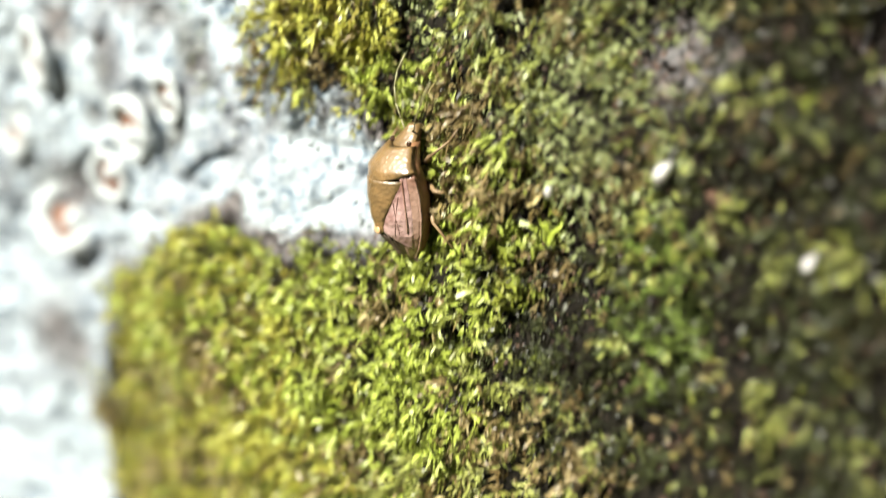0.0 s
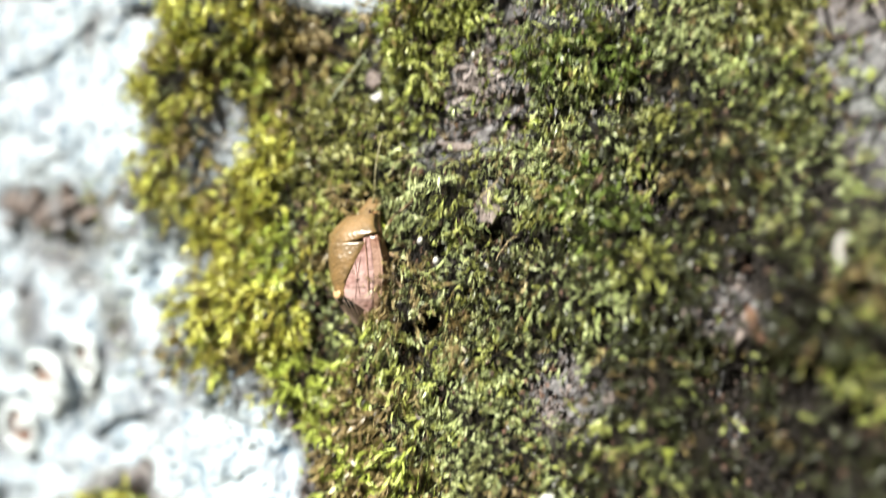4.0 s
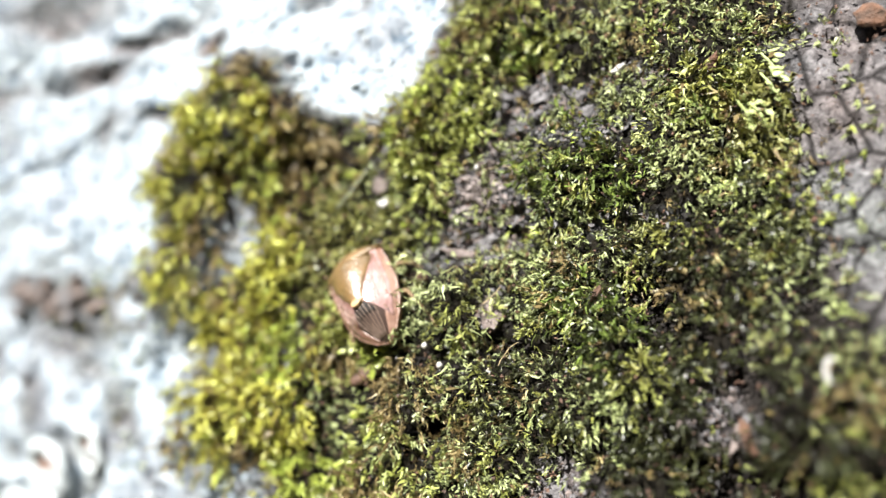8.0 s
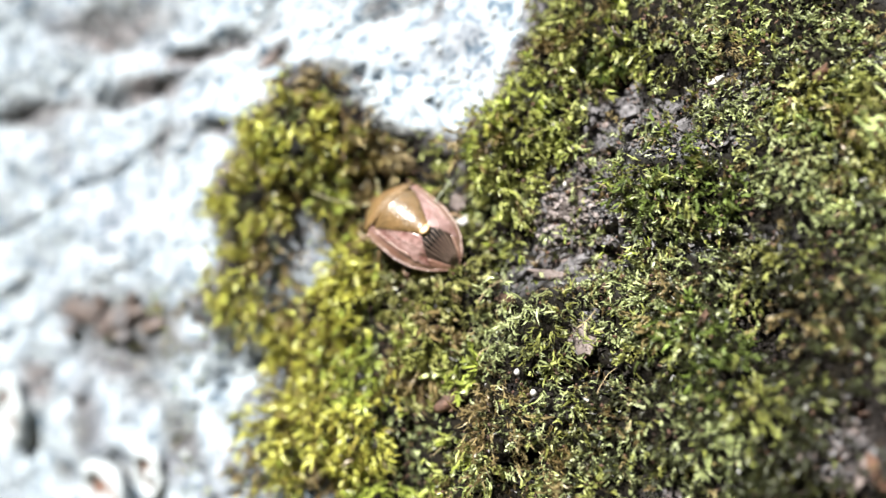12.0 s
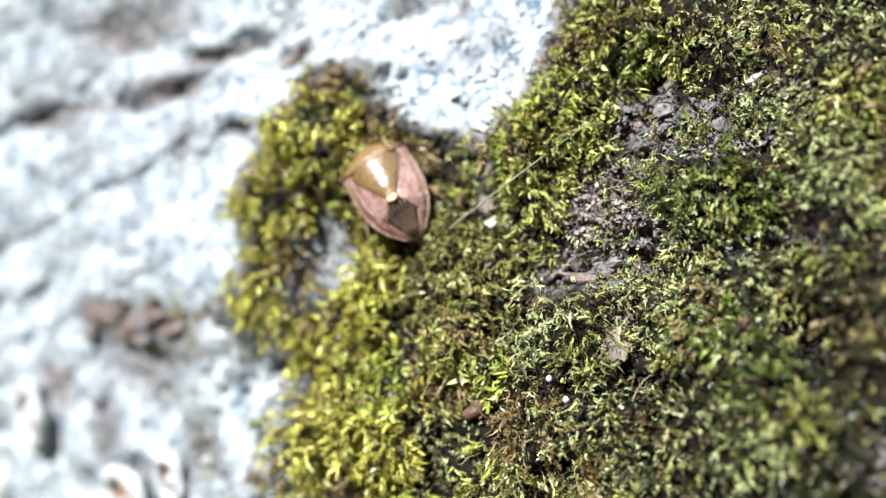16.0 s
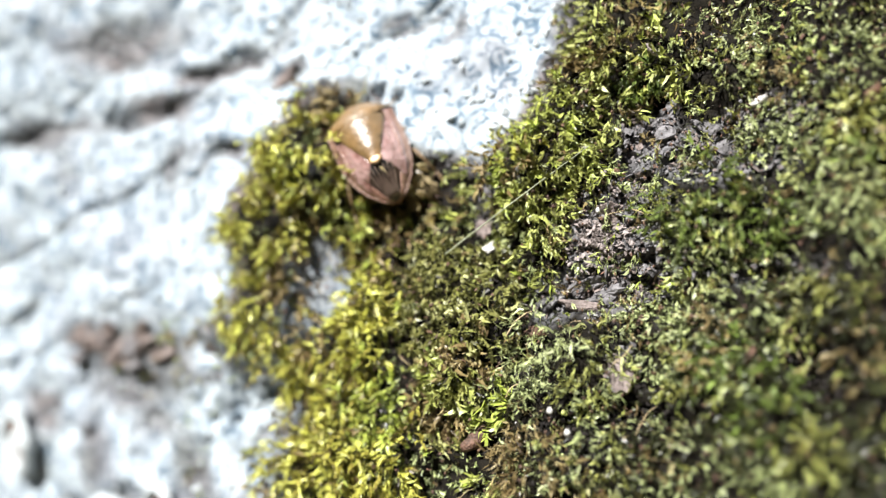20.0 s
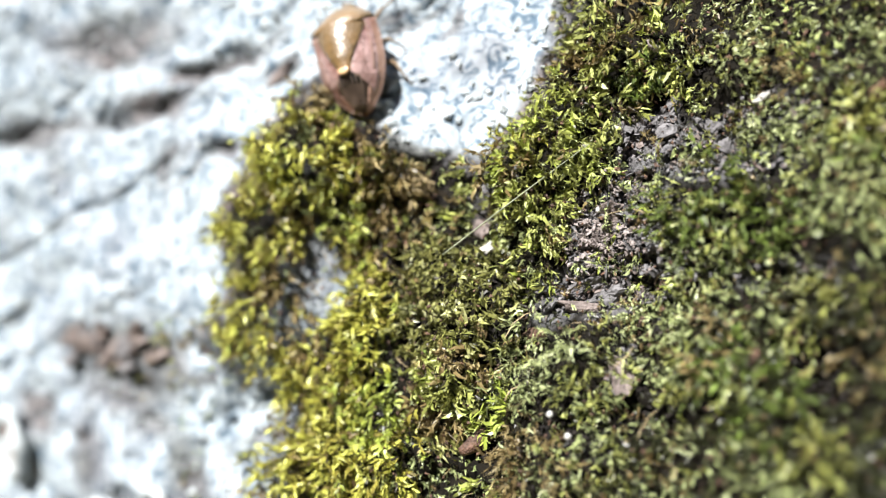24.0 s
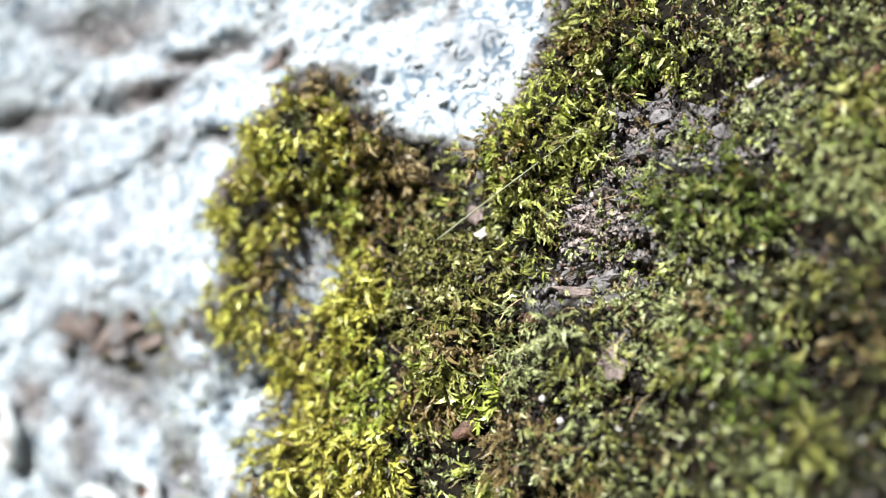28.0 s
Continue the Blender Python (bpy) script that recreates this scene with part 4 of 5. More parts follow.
            return back(s * half_width(y) * lerp(0.84 - 0.24 * min(1.0, max(0.0, (-2.0 - y) / 1.4)), 1.0, u), y, 0.03)
        part("side_plate", sheet(edge_plate, 4, 26, 0.1), rim, hull, "pinkish-tan side plate of the abdomen")
        part("margin", tube(brim(s), [0.08] * 30 + [0.08, 0.07, 0.06, 0.04], 8), rim, hull, "pale tan flattened edge")
    part("snout", tube([(0, 3.9, -0.9), (0, 3.0, -1.2), (0, 1.6, -1.5)], [0.1, 0.09, 0.05], 6), limb, head)

    limbs = []
    for s in (-1, 1):
        for k, (y, fy, ty, ly) in enumerate(((1.9, 2.6, 3.5, 4.2), (0.5, 0.4, 0.1, -0.3), (-0.6, -1.6, -3.4, -4.6))):
            root = Vector((s * 1.1, y, -1.1))
            knee, ankle, toe = Vector((s * 2.7, fy, -0.7)) - root, Vector((s * 3.25, ty, -1.8)) - root, Vector((s * 3.4, ly, -2.3)) - root
            leg = part("leg", tube([(0, 0, 0), knee * 0.5 + Vector((0, 0, -0.05)), knee], [0.15, 0.19, 0.13]), limb, bug, "thin tan leg", pose(*(root * MM)))
            part("tibia", tube([knee, (knee + ankle) / 2, ankle], [0.11, 0.08, 0.085]), limb, leg)
            part("tarsus", tube([ankle, ankle.lerp(toe, 0.5), toe], [0.075, 0.08, 0.04], 6), limb, leg)
            limbs.append((leg, root, s, k))
    feelers = []
    for s in (-1, 1):
        root = Vector((s * 0.45, 3.75, -0.62))
        bits = [Vector(p) for p in ((0, 0, 0), (s * 0.35, 0.55, 0.1), (s * 0.75, 1.5, 0.35), (s * 1.0, 2.5, 0.4), (s * 1.1, 3.5, 0.2), (s * 1.0, 4.5, -0.2))]
        ant = part("antenna", tube(bits[:2], [0.075, 0.06], 6), feeler, bug, "slender greenish-tan antenna", pose(*(root * MM)))
        for a, b, r in zip(bits[1:], bits[2:], (0.05, 0.05, 0.055, 0.06)):
            part("segment", tube([a, a.lerp(b, 0.5), b], [r * 0.8, r, r * 0.85], 6), feeler, ant)
        feelers.append((ant, root, s))
    return bug, limbs, feelers


BUG, LEGS, FEELERS = build_bug()


def on_bark(x, z, lift=0.0, spin=0.0, tilt=0.0, lean=0.0):
    """A pose on the trunk: z away from the bark, y up along it."""
    n = Vector(normals(np.array([x]), np.array([z]))[0])
    up = (Vector((0, 0, 1)) - n * n.z).normalized()
    m = Matrix((up.cross(n), up, n)).transposed().to_4x4()
    p = Vector((x, float(flank(np.array([x]), np.array([z]))[0]), z)) + n * lift
    return Matrix.Translation((p.x * MM, p.y * MM, HIGH + p.z * MM)) @ m @ pose(0, 0, 0, tilt, lean, spin)


def flake(rx, ry, thick, seed, curl=0.2, sides=14):
    """An irregular chip with a broken outline, a bowed face and a sunk middle."""
    rnd = random.Random(seed)
    bm = bmesh.new()
    outline = [(1 + rnd.uniform(-0.28, 0.2)) for _ in range(sides)]
    tops, lows = [], []
    for f in (0.35, 0.75, 1.0):
        ring = []
        for i, k in enumerate(outline):
            a = 2 * math.pi * i / sides
            x, y = rx * f * k * math.cos(a), ry * f * k * math.sin(a)
            ring.append(bm.verts.new((x, y, thick * (1 - 0.5 * (f == 1.0)) + curl * (f ** 2) * math.sin(2 * a + seed) + rnd.uniform(-0.12, 0.12) * thick)))
        tops.append(ring)
    for i, v in enumerate(tops[-1]):
        lows.append(bm.verts.new((v.co.x * 1.02, v.co.y * 1.02, v.co.z - thick)))
    mid = bm.verts.new((0, 0, thick))
    low = bm.verts.new((0, 0, -thick * 0.3))
    for i in range(sides):
        j = (i + 1) % sides
        bm.faces.new((tops[0][i], tops[0][j], mid))
        for a, b in zip(tops, tops[1:]):
            bm.faces.new((a[j], a[i], b[i], b[j]))
        bm.faces.new((tops[-1][j], tops[-1][i], lows[i], lows[j]))
        bm.faces.new((lows[j], lows[i], low))
    return bm


def single(name, bm, material, at, label, category, group=""):
    """A thing that is one mesh."""
    ob = part(name, bm, material, None, smooth="flake" not in name and "chip" not in name)
    ob.matrix_world = at
    return tagged(ob, label, category, group)


GREY_BARK = plain("bark_flake_grey", (0.20, 0.19, 0.195), 0.85, (0.06, 0.056, 0.057), 1800, 0.5)
PINK_BARK = plain("bark_flake_pinkish", (0.23, 0.185, 0.17), 0.85, (0.09, 0.07, 0.062), 1800, 0.5)
RUST_BARK = plain("bark_flake_rust", (0.15, 0.075, 0.045), 0.8, (0.05, 0.03, 0.02), 1400, 0.5)
BUD_BROWN = plain("bud_scale_brown", (0.16, 0.085, 0.055), 0.7, (0.05, 0.03, 0.022), 1600, 0.7)
CHALK = plain("chalk_white", (0.60, 0.59, 0.56), 0.6, (0.42, 0.40, 0.38), 1200, 0.3)
PALE_BARK = plain("bark_flake_pale", (0.34, 0.29, 0.275), 0.85, (0.18, 0.15, 0.14), 1800, 0.5)
# humus crumbs, made almost black to deepen shade in the gaps
HUMUS_SHADE = plain("humus_shade_black", (0.018, 0.013, 0.010), 0.9, (0.006, 0.004, 0.003), 1600, 0.5)
STRAW = plain("dry_straw", (0.42, 0.33, 0.18), 0.6, (0.26, 0.19, 0.10), 1500)
PALE_LEAF = plain("pale_green_leaf", (0.52, 0.60, 0.27), 0.5, (0.34, 0.41, 0.14), 900)
LICHEN = plain("lichen_grey_white", (0.50, 0.53, 0.54), 0.8, (0.30, 0.34, 0.36), 1300, 0.5)
CUP_BROWN = plain("lichen_cup_brown", (0.24, 0.12, 0.08), 0.6, (0.12, 0.06, 0.045), 900)


def build_litter():
    # bark flakes in the bare places: x, z, half width, half height, thickness, spin, kind
    plates = [(9.4, -0.9, 1.9, 0.5, 0.5, 22, 0), (10.6, -1.6, 2.1, 0.55, 0.5, 14, 0), (9.0, -2.4, 1.7, 0.45, 0.5, 8, 1), (11.6, -2.6, 1.6, 0.4, 0.45, 20, 0), (7.4, -2.2, 1.2, 0.6, 0.3, 30, 0), (10.8, -6.4, 0.9, 1.3, 0.3, 10, 1),
              (11.2, -5.0, 0.7, 0.9, 0.25, -20, 0), (3.4, 4.6, 0.9, 1.2, 0.3, 15, 0), (4.7, 3.1, 1.0, 0.6, 0.3, 30, 0), (3.2, 2.6, 0.7, 0.8, 0.3, -10, 1),
              (10.6, 3.4, 1.1, 1.5, 0.3, -25, 1), (11.6, 1.0, 1.0, 0.9, 0.25, 40, 0), (14.2, 8.2, 0.9, 0.6, 0.3, 35, 0), (16.4, 8.6, 1.1, 0.5, 0.3, -30, 0),
              (15.2, 10.2, 0.7, 1.2, 0.3, 5, 0), (17.6, 7.4, 1.0, 0.7, 0.3, 50, 0), (23.2, -10.6, 0.9, 1.6, 0.35, 12, 0), (24.0, -12.2, 0.6, 1.2, 0.3, -18, 1), (4.3, -28.0, 0.9, 0.8, 0.25, 20, 0), (3.4, -29.4, 0.8, 0.7, 0.25, -35, 0),
              (15.0, -16.6, 0.9, 0.8, 0.3, 10, 0), (16.0, -17.8, 0.7, 0.8, 0.3, -20, 0), (23.6, -15.8, 0.7, 1.3, 0.3, 5, 0), (24.2, -18.2, 0.6, 1.1, 0.3, -12, 0)]
    for k, (x, z, rx, rz, th, spin, kind) in enumerate(plates):
        single("bark_flake", flake(rx * 0.85, rz * 0.85, th * 0.55, 100 + k, 0.2), (GREY_BARK, PINK_BARK)[kind], on_bark(x, z, 0.25, spin, random.Random(k).uniform(-14, 14), random.Random(k + 50).uniform(-14, 14)),
               ("cracked grey flake of bark among moss", "weathered pinkish flake of bark among moss")[kind], "bark flake", "bark flakes")
    for k, (x, z, rx, rz) in enumerate(((24.2, 9.8, 0.5, 1.0), (32.9, 11.8, 1.3, 0.9), (6.7, -4.1, 1.0, 0.5), (24.6, -12.0, 0.35, 1.4), (16.2, -23.9, 0.5, 0.9), (17.1, -4.8, 0.9, 0.25))):
        single("rust_flake", flake(rx * 0.8, rz * 0.8, 0.22, 200 + k, 0.12), RUST_BARK, on_bark(x, z, 0.7, 20 * k - 30, 10, 12), "rust-orange flake of inner bark in moss", "bark flake", "rust flakes")
    # brown flakes lying on the white crust
    rnd = random.Random(12)
    for cx, cz, sx, sz, n in ((-28.6, -6.4, 4.4, 1.9, 16), (-11.6, 14.9, 0.8, 0.4, 2)):
        for k in range(n):
            x, z = cx + rnd.gauss(0, sx * 0.6), cz + rnd.gauss(0, sz * 0.7)
            single("bark_flake", flake(rnd.uniform(0.8, 2.3), rnd.uniform(0.4, 0.9), rnd.uniform(0.15, 0.3), rnd.randint(0, 999), 0.25), rnd.choice((PINK_BARK, GREY_BARK, PINK_BARK)),
                   on_bark(x, z, 0.25, rnd.uniform(0, 60), rnd.uniform(-25, 25), rnd.uniform(-25, 25)), "loose brown flake of bark on white lichen crust", "bark flake", "bark flakes")
    # white droppings
    for k, (x, z, r) in enumerate(((9.1, -22.8, 0.34), (14.5, -22.2, 0.46), (19.4, -26.5, 0.32))):
        at = thing("white_pellet", on_bark(x, z, 1.7, -30), "small chalk-white pellet caught in moss", "pellet", "white pellets")
        part("pellet", ball(r * 0.85, r * 1.25, r * 0.8, rough=0.3, seed=k), CHALK, at)
        part("point", tube([(r * 0.2, r * 0.9, 0), (r * 0.4, r * 1.4, 0.1), (r * 0.5, r * 1.75, 0.1)], [r * 0.4, r * 0.3, r * 0.12], 8), CHALK, at)
    single("silk_curl", tube([(0.3 * math.cos(a), 0.55 * math.sin(a), 0.2 * math.sin(a)) for a in np.linspace(1.2, 4.9, 12)], [0.06, 0.1, 0.13, 0.15, 0.15, 0.15, 0.15, 0.15, 0.13, 0.11, 0.08, 0.05]), CHALK, on_bark(27.6, -8.4, 2.3), "curled chalk-white shred on moss", "shred")
    single("white_chip", flake(0.75, 0.36, 0.3, 301, 0.35), CHALK, on_bark(3.3, 0.7, 0.9, 28, 15, 10), "bright white chip of lichen at a moss cushion", "chip")
    single("white_chip", flake(0.5, 0.22, 0.2, 302, 0.1), PALE_BARK, on_bark(14.0, 13.6, 1.9, -55), "pale splinter lying in olive moss", "chip")
    single("white_chip", flake(0.6, 0.2, 0.15, 303, 0.1), CHALK, on_bark(19.5, 9.9, 1.2, 30), "pale splinter lying in olive moss", "chip")
    for k, (x, z, r, up) in enumerate(((10.4, 3.5, 0.26, 1.0), (6.8, -0.8, 0.22, 1.0), (6.7, -10.0, 0.3, 2.0), (15.2, 10.0, 0.16, 1.0), (-0.9, 4.0, 0.22, 1.8), (6.3, -9.2, 0.28, 1.8), (22.1, -8.9, 0.2, 1.3))):
        single("white_grain", ball(r * 0.7, r * 0.85, r * 0.7, rough=0.5, seed=20 + k, level=1), CHALK, on_bark(x, z, up), "tiny white grain in moss", "grain", "white grains")
    # brown bud with a hollow below it
    bud = thing("leaf_bud", on_bark(2.6, -10.4, 1.7, -65), "reddish-brown bud scale half sunk in moss", "bud")
    part("scale", ball(0.5, 1.1, 0.45, rough=0.35, seed=9), BUD_BROWN, bud)
    part("scale", ball(0.42, 0.8, 0.4, (0.25, -0.75, 0.1), rough=0.4, seed=10), BUD_BROWN, bud)
    # dry curled tuft
    tuft = thing("dry_moss_tuft", on_bark(-0.9, 7.0, 1.6), "dry straw-coloured curled moss tuft over a dark hollow", "moss")
    rnd = random.Random(5)
    for k in range(16):
        a, l = rnd.uniform(-2.6, -0.4), rnd.uniform(0.8, 2.2)
        pts = [(0.9 * rnd.uniform(-1, 1) + l * f * math.cos(a), 0.8 + l * f * math.sin(a) * (0.5 + f), 0.9 * math.sin(2.6 * f)) for f in (0, 0.3, 0.6, 1)]
        part("strand", tube(pts, [0.06, 0.08, 0.07, 0.03], 5), STRAW, tuft)
    # pale fresh sprig
    sprig = thing("pale_moss_sprig", on_bark(24.2, 4.8, 3.2), "fresh pale green sprig on dark moss", "moss")
    for k, (dx, dy, lean_) in enumerate(((-0.2, 0.2, -12), (0.7, 0.1, 12), (1.8, 2.2, 25), (2.2, 3.6, 10))):
        stem = part("stem", tube([(dx, dy + 1.0, -0.6), (dx, dy, 0), (dx * 1.15, dy - 1.2, 0.2)], [0.07, 0.07, 0.04], 5), PALE_LEAF, sprig)
        for j in range(6):
            s = -1 if rnd.random() < 0.5 else 1
            size = rnd.uniform(0.45, 0.75)
            leaf = sheet(lambda u, v: Vector(((u - 0.5) * 0.5 * size * math.sin(math.pi * min(0.98, 0.12 + v * 0.86)), v * size, 0.35 * v * v * size)), 4, 5, 0.03)
            part("leaf", leaf, PALE_LEAF, stem, "", pose((dx + rnd.uniform(-0.2, 0.2)) * MM, (dy + 0.8 - 0.36 * j) * MM, rnd.uniform(0, 0.3) * MM, rnd.uniform(5, 50), rnd.uniform(-30, 30), 180 - s * rnd.uniform(15, 75) + lean_))
    # lichen cups on the lower crust
    for k, (x, z, r) in enumerate(((-27.8, -22.8, 3.0), (-39.9, -32.9, 4.2), (-22.6, -19.8, 2.0), (-39.2, -16.4, 2.8), (-31.5, -27.5, 2.2), (-47.0, -24.0, 3.2))):
        cup = thing("lichen_cup", on_bark(x, z, 0.3, 30 * k), "white-rimmed lichen cup with a brown disc on the crust", "lichen", "lichen cups")
        loop = [(r * (1 + 0.08 * math.sin(3 * a + k)) * math.cos(a), 0.85 * r * math.sin(a), 0.3) for a in np.linspace(0, 2 * math.pi, 25)]
        part("rim", tube(loop, [0.24 * r * (1 + 0.25 * math.sin(5 * a)) for a in range(25)], 8), LICHEN, cup, "thick chalky rim")
        part("disc", flake(r * 0.85, r * 0.72, 0.25, 400 + k, 0.1, 14), CUP_BROWN, cup, "brown disc")
        part("knob", ball(r * 0.35, r * 0.3, r * 0.22, (0.1 * r, -0.2 * r, 0.35), 0.3, k), LICHEN, cup, "white knob")


def scatter(name, n, where, size, material, label, category, flat=0.5, lift=0.1):
    """Countless small angular bits, each a squashed and turned octahedron."""
    x, z = where(n)
    n = len(x)
    c = np.stack([x, flank(x, z), z], -1) + normals(x, z) * lift
    axes = np.linalg.qr(RNG.normal(size=(n, 3, 3)))[0]
    r = size * RNG.uniform(0.35, 1.0, (n, 1)) * np.array([[1.0, 0.7, flat]])
    shape = np.array([(1, 0, 0), (-1, 0, 0), (0, 1, 0), (0, -1, 0), (0, 0, 1), (0, 0, -1)], float)
    v = c[:, None] + np.einsum("nij,nkj->nki", axes, shape[None] * r[:, None] * RNG.uniform(0.7, 1.2, (n, 6, 1)))
    f = np.array([(0, 2, 4), (2, 1, 4), (1, 3, 4), (3, 0, 4), (2, 0, 5), (1, 2, 5), (3, 1, 5), (0, 3, 5)])
    v = v.reshape(-1, 3)
    tri = (np.arange(n)[:, None, None] * 6 + f[None]).reshape(-1, 3)
    tagged(new(name, meshed(name, world_of(v[:, 0], v[:, 1], v[:, 2]), tri, material, False)), label, category, kind="stuff")


def in_bare(n):
    x, z = RNG.uniform(-15, 36, n), RNG.uniform(-34, 18, n)
    keep = (bareness(x, z) > RNG.uniform(0.15, 0.9, n)) & (inside_white(x, z) < 0) & (x > -5) & (x < 27.5)
    return x[keep], z[keep]


def in_pale(n):
    x, z = RNG.normal(10.2, 1.1, n), RNG.normal(2.4, 1.5, n)
    keep = wave(x, z, 1.6, 86, 2) > -0.15
    return x[keep], z[keep]


def in_moss(n):
    x, z = RNG.uniform(-18, 34, n), RNG.uniform(-40, 20, n)
    keep = inside_white(x, z) < -0.5
    return x[keep], z[keep]


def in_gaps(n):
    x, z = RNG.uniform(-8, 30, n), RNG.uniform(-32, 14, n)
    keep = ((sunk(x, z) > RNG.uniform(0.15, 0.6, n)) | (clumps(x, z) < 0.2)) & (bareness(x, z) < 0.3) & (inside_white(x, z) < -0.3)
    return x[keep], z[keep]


def at_edge(n):
    x, z = RNG.uniform(-46, 9, n), RNG.uniform(-45, 21, n)
    w = inside_white(x, z)
    keep = (w > 0) & (RNG.uniform(0, 1, n) < 0.15 + 0.85 * np.exp(-w / 1.0)) & (wave(x, z, 4, 81, 2) > -0.1)
    return x[keep], z[keep]


def build_bits():
    scatter("bark_crumbs", 60000, in_bare, 0.26, GREY_BARK, "grey crumbs of bark strewn in bare places", "bark crumbs", 0.5, 0.12)
    scatter("bark_chips", 9000, in_bare, 0.55, GREY_BARK, "flat grey chips of bark lying in bare places", "bark chips", 0.25, 0.2)
    scatter("bark_chips", 3500, in_bare, 0.5, PINK_BARK, "flat pinkish chips of bark lying in bare places", "bark chips", 0.25, 0.25)
    scatter("bark_chips", 700, in_pale, 0.34, PALE_BARK, "pale pinkish chips of bark in a bare place", "bark chips", 0.3, 0.3)
    scatter("humus_shade_crumbs", 14000, in_bare, 0.3, HUMUS_SHADE, "crumbs of humus, blackened for shade, between bark chips", "humus", 0.5, 0.12)
    scatter("bark_crumbs", 16000, in_bare, 0.26, PINK_BARK, "pinkish crumbs of bark strewn in bare places", "bark crumbs", 0.5, 0.2)
    scatter("litter_bits", 5000, in_moss, 0.22, BUD_BROWN, "dark brown bits of litter between moss shoots", "litter", 0.4, 0.9)
    scatter("humus_shade_crumbs", 60000, in_gaps, 0.3, HUMUS_SHADE, "crumbs of humus, blackened for shade, in gaps between moss", "humus", 0.5, 0.15)
    scatter("lichen_grains", 9000, at_edge, 0.55, LICHEN, "chalky lichen grains on the white crust", "lichen", 0.7, 0.1)


def build_strands():
    """Dry thread-like stalks that lie crossed over the moss, each a thin bent ribbon."""
    for kind, n, colour, label in (("pale", 60, STRAW, "pale dry stalks lying crossed over the moss"), ("brown", 140, MOSS["dry"], "brown dry stalks lying crossed over the moss")):
        x, z = RNG.uniform(-13, 27, n), RNG.uniform(-30, 17, n)
        keep = (RNG.uniform(0, 1, n) > (x - 6) / 12) & (inside_white(x, z) < -1) & (wave(x, z, 5, 84, 2) > RNG.uniform(-0.9, 0.4, n))
        x, z = x[keep], z[keep]
        n = len(x)
        nor = normals(x, z)
        start = np.stack([x, flank(x, z), z], -1) + nor * RNG.uniform(0.6, 1.5, (n, 1)) * (1 - 0.4 * trodden(x, z))[:, None]
        way = unit(np.cross(nor, RNG.normal(size=(n, 3))))
        side = np.cross(nor, way)
        long_, bend = RNG.uniform(0.8, 2.6, (n, 1)), RNG.normal(size=(n, 1)) * 0.6
        wide = RNG.uniform(0.018, 0.045, (n, 1))
        f = np.linspace(0, 1, 6)
        mid = [start + long_ * (way * k + side * bend * k * k) + nor * 0.9 * np.sin(3.0 * k) * RNG.uniform(0.1, 0.5, (n, 1)) for k in f]
        v = np.stack([p + s * wide * side for p in mid for s in (-1, 1)] + [p + nor * wide * 1.2 for p in mid], 1)
        b = (np.arange(n) * 18)[:, None]
        q = np.concatenate([b + np.array(c) for k in range(5) for c in ((2 * k, 2 * k + 2, 13 + k, 12 + k), (2 * k + 3, 2 * k + 1, 12 + k, 13 + k))], 0)
        v = v.reshape(-1, 3)
        tagged(new("dry_stalks", meshed("dry_stalks", world_of(v[:, 0], v[:, 1], v[:, 2]), q, colour)), label, "moss", kind="stuff")


build_litter()
build_bits()
build_strands()


def build_fibre():
    m = plain("fibre_grey_green", (0.30, 0.32, 0.22), 0.5, (0.2, 0.22, 0.14), 900)
    pts = [(0, 11.6 * f, 0.35 * math.sin(3.1 * f)) for f in np.linspace(0, 1, 14)]
    return single("grass_fibre", tube(pts, [0.025 + 0.03 * (1 - f) for f in np.linspace(0, 1, 14)], 6), m, spot(0, 58, 1, 0, 0, 0), "thin dry grass fibre caught in the moss", "grass")


FIBRE = build_fibre()


# ---- what moves ----
def laid(a, b):
    """A pose at a with its y toward b, both in millimetres."""
    a, b = Vector(a), Vector(b)
    y = (b - a).normalized()
    x = y.cross(Vector((0, -1, 0.2))).normalized()
    m = Matrix((x, y, x.cross(y))).transposed().to_4x4()
    return Matrix.Translation((a.x * MM, a.y * MM, HIGH + a.z * MM)) @ m


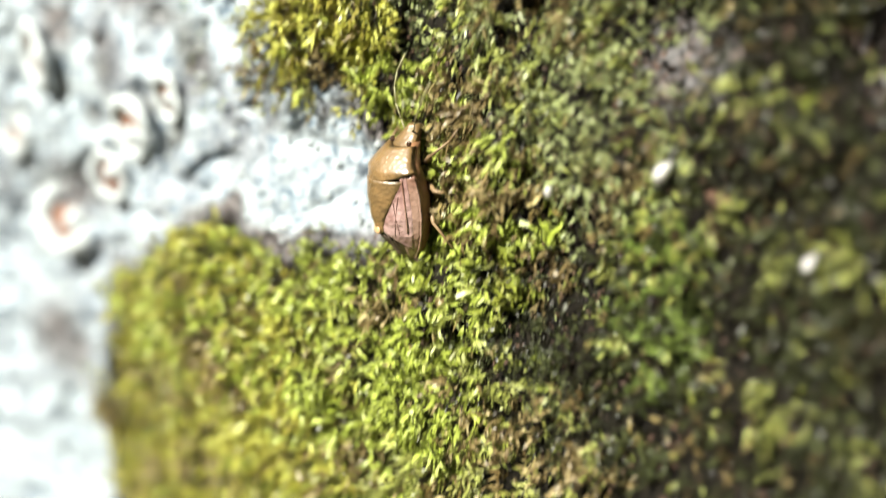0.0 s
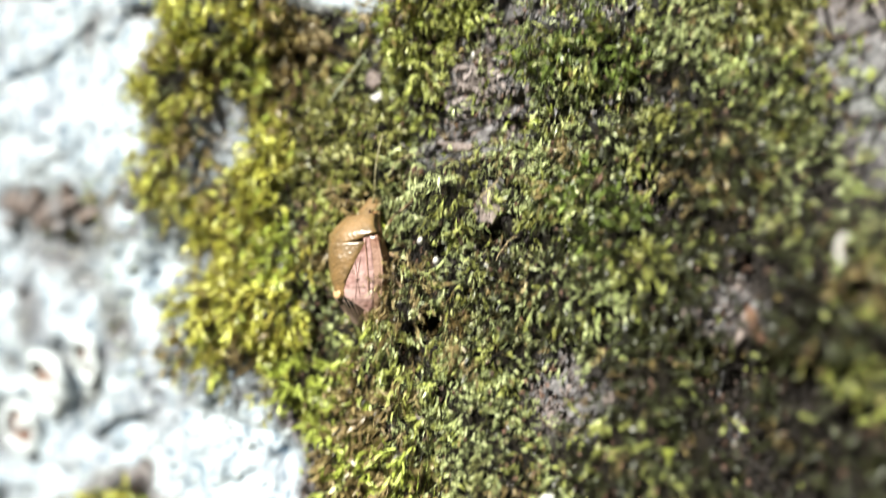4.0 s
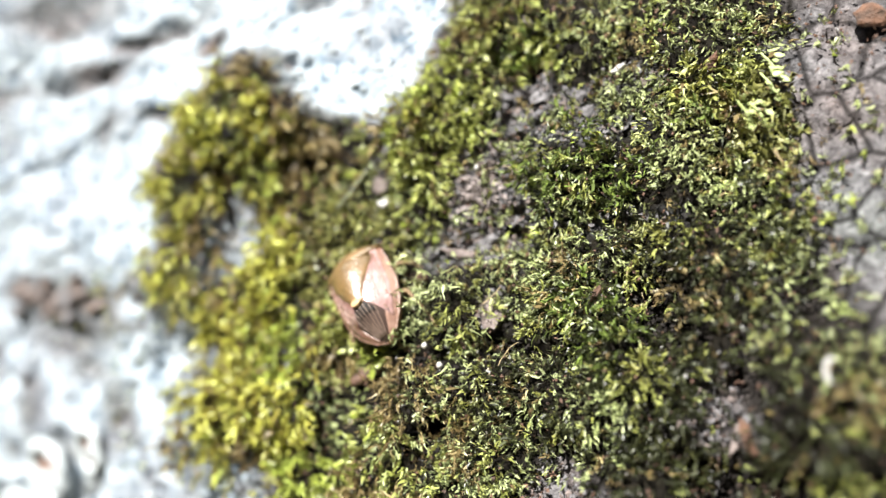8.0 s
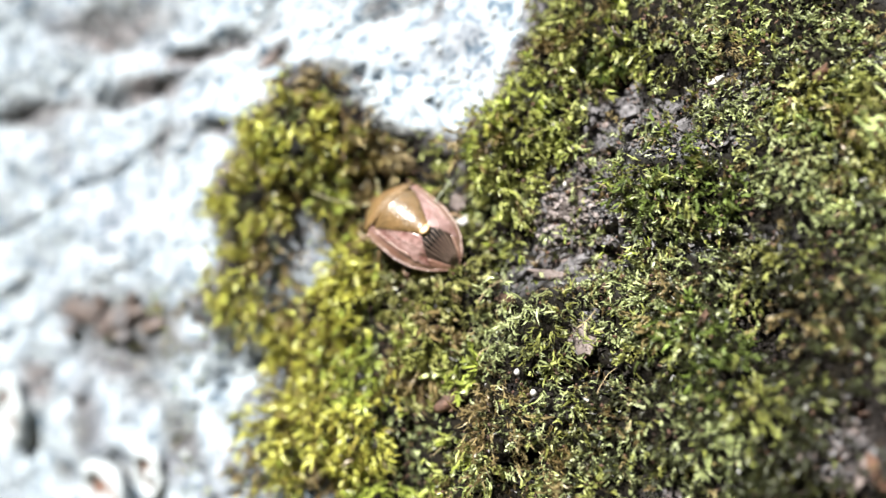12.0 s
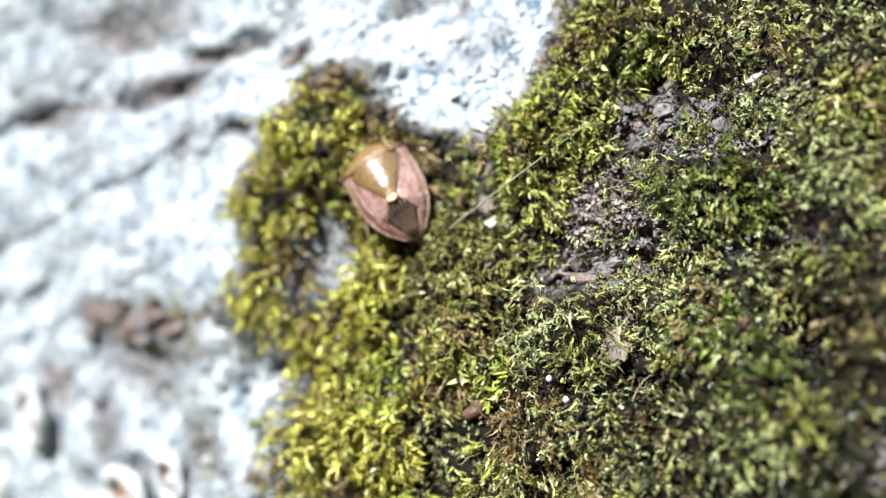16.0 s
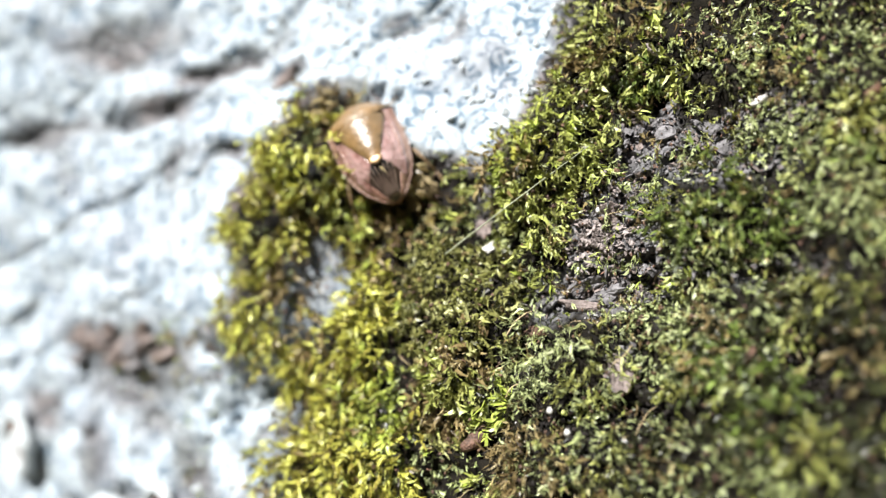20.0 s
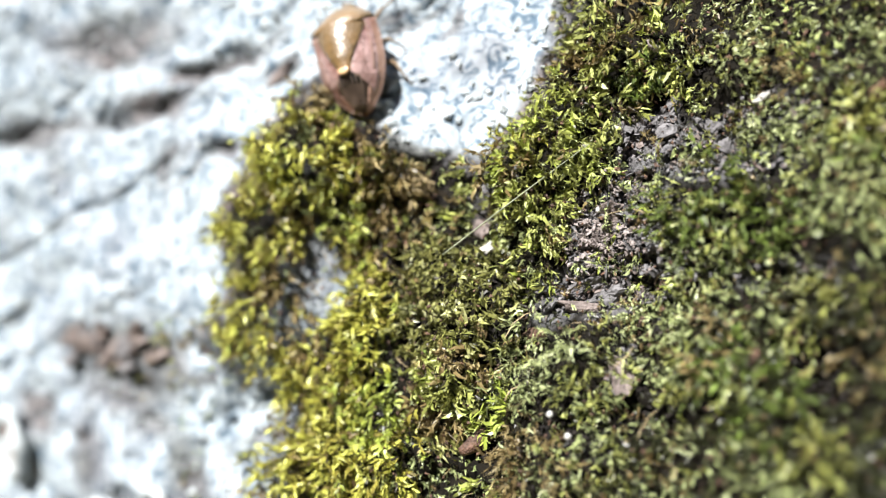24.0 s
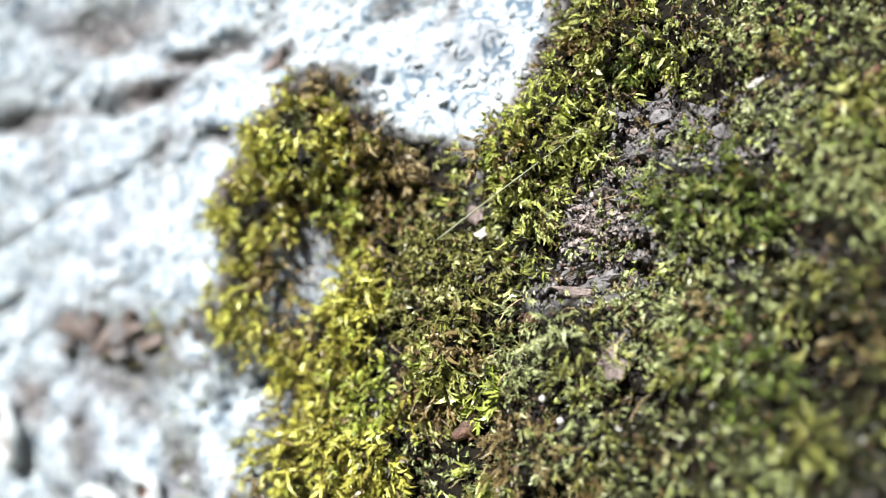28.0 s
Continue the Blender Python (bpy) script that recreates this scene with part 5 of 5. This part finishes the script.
def motions():
    walk(BUG, [
        (0, spot(-0.85, 53.68, -24.58, 93.5, 4.0, -54.2)),
        (1.5, spot(1.49, 53.72, -17.87, 86.9, 5.6, -50.8)),
        (2.3, spot(3.19, 53.33, -14.22, 90.9, 6.9, -54.0)),
        (3, spot(2.30, 54.42, -12.51, 94.8, 6.4, -56.2)),
        (3.8, spot(2.72, 54.56, -10.14, 89.6, -2.7, -51.7)),
        (4.5, spot(2.37, 55.34, -8.69, 79.6, -12.1, -44.1)),
        (6.5, spot(2.58, 55.46, -5.68, 66.0, -24.0, -35.7)),
        (7, spot(2.49, 55.07, -5.50, 65.2, -29.5, -35.2)),
        (8, spot(2.55, 55.45, -4.73, 61.9, -38.9, -23.1)),
        (9, spot(1.99, 56.44, -3.17, 63.7, -38.1, -15.8)),
        (10, spot(1.13, 57.14, -1.92, 63.7, -38.1, -2.2)),
        (11, spot(0.67, 57.53, -0.06, 53.3, -45.6, 12.7)),
        (12, spot(-0.31, 58.26, 1.05, 51.0, -44.4, 16.2)),
        (13.5, spot(-1.03, 58.64, 1.53, 47.3, -41.8, 20.3)),
        (15.5, spot(-3.51, 60.10, 3.51, 65.4, -33.1, 1.2)),
        (16.3, spot(-3.99, 60.57, 4.36, 67.5, -30.2, -1.8)),
        (17, spot(-4.35, 61.01, 4.50, 67.4, -30.8, -2.9)),
        (18, spot(-4.58, 61.41, 5.32, 71.3, -35.3, -3.9)),
        (18.5, spot(-4.45, 60.86, 6.34, 70.1, -41.3, -2.3)),
        (19.2, spot(-4.58, 61.70, 7.79, 69.7, -31.9, -4.8)),
        (20, spot(-4.68, 61.76, 8.60, 70.5, -26.8, -1.7)),
        (21.5, spot(-5.66, 62.78, 12.38, 69.3, -25.8, -5.3)),
        (23.5, spot(-5.88, 63.39, 14.91, 79.0, -19.4, -15.9)),
        (24.5, spot(-5.66, 63.14, 15.66, 82.0, -10.6, -20.5)),
        (25.5, spot(-5.29, 63.28, 16.72, 81.3, -7.0, -22.3)),
        (26, spot(-4.94, 63.12, 17.74, 80.8, -5.3, -22.8)),
        (26.5, spot(-4.54, 63.53, 18.93, 81.4, -4.0, -20.9)),
        (27.3, spot(-4.29, 63.70, 21.32, 83.6, -3.1, -20.1)),
        (28, spot(-3.99, 64.08, 28.85, 84.3, -2.5, -19.5))])
    # the legs step in two sets of three; the body rests now and then
    steps = [(0.0, 1.0), (2.0, 0.5), (4.5, 1.0), (6.5, 0.6), (8.0, 1.0), (11.0, 0.4), (14.0, 1.0), (16.0, 0.2), (17.9, 0.2), (18.3, 1.0), (21.5, 1.0), (24.0, 0.5), (28.0, 1.0)]
    for leg, root, s, k in LEGS:
        rows = []
        for i in range(113):
            t = i * 0.25
            go = float(np.interp(t, [a for a, b in steps], [b for a, b in steps]))
            phase = 2 * math.pi * t * 1.1 + (0 if (k + (s > 0)) % 2 else math.pi)
            rows.append((t, pose(*(root * MM), 0, -s * 7 * go * max(0, math.cos(phase)), s * 11 * go * math.sin(phase))))
        walk(leg, rows)
    for ant, root, s in FEELERS:
        walk(ant, [(t, pose(*(root * MM), 9 * math.sin(1.3 * t + s), 0, -s * (14 + 16 * math.sin(0.9 * t + 1.4 * s)))) for t in [i * 0.5 for i in range(57)]])
    first, second = laid((0.2, 57.6, 0.9), (5.6, 59.6, 8.3)), laid((0.5, 57.6, 1.0), (9.3, 54.6, 7.6))
    walk(FIBRE, [(0, first), (12.0, first), (12.6, laid((1.6, 57.6, 2.4), (7.9, 56.4, 10.8))), (15.0, second), (28.0, second)])


motions()
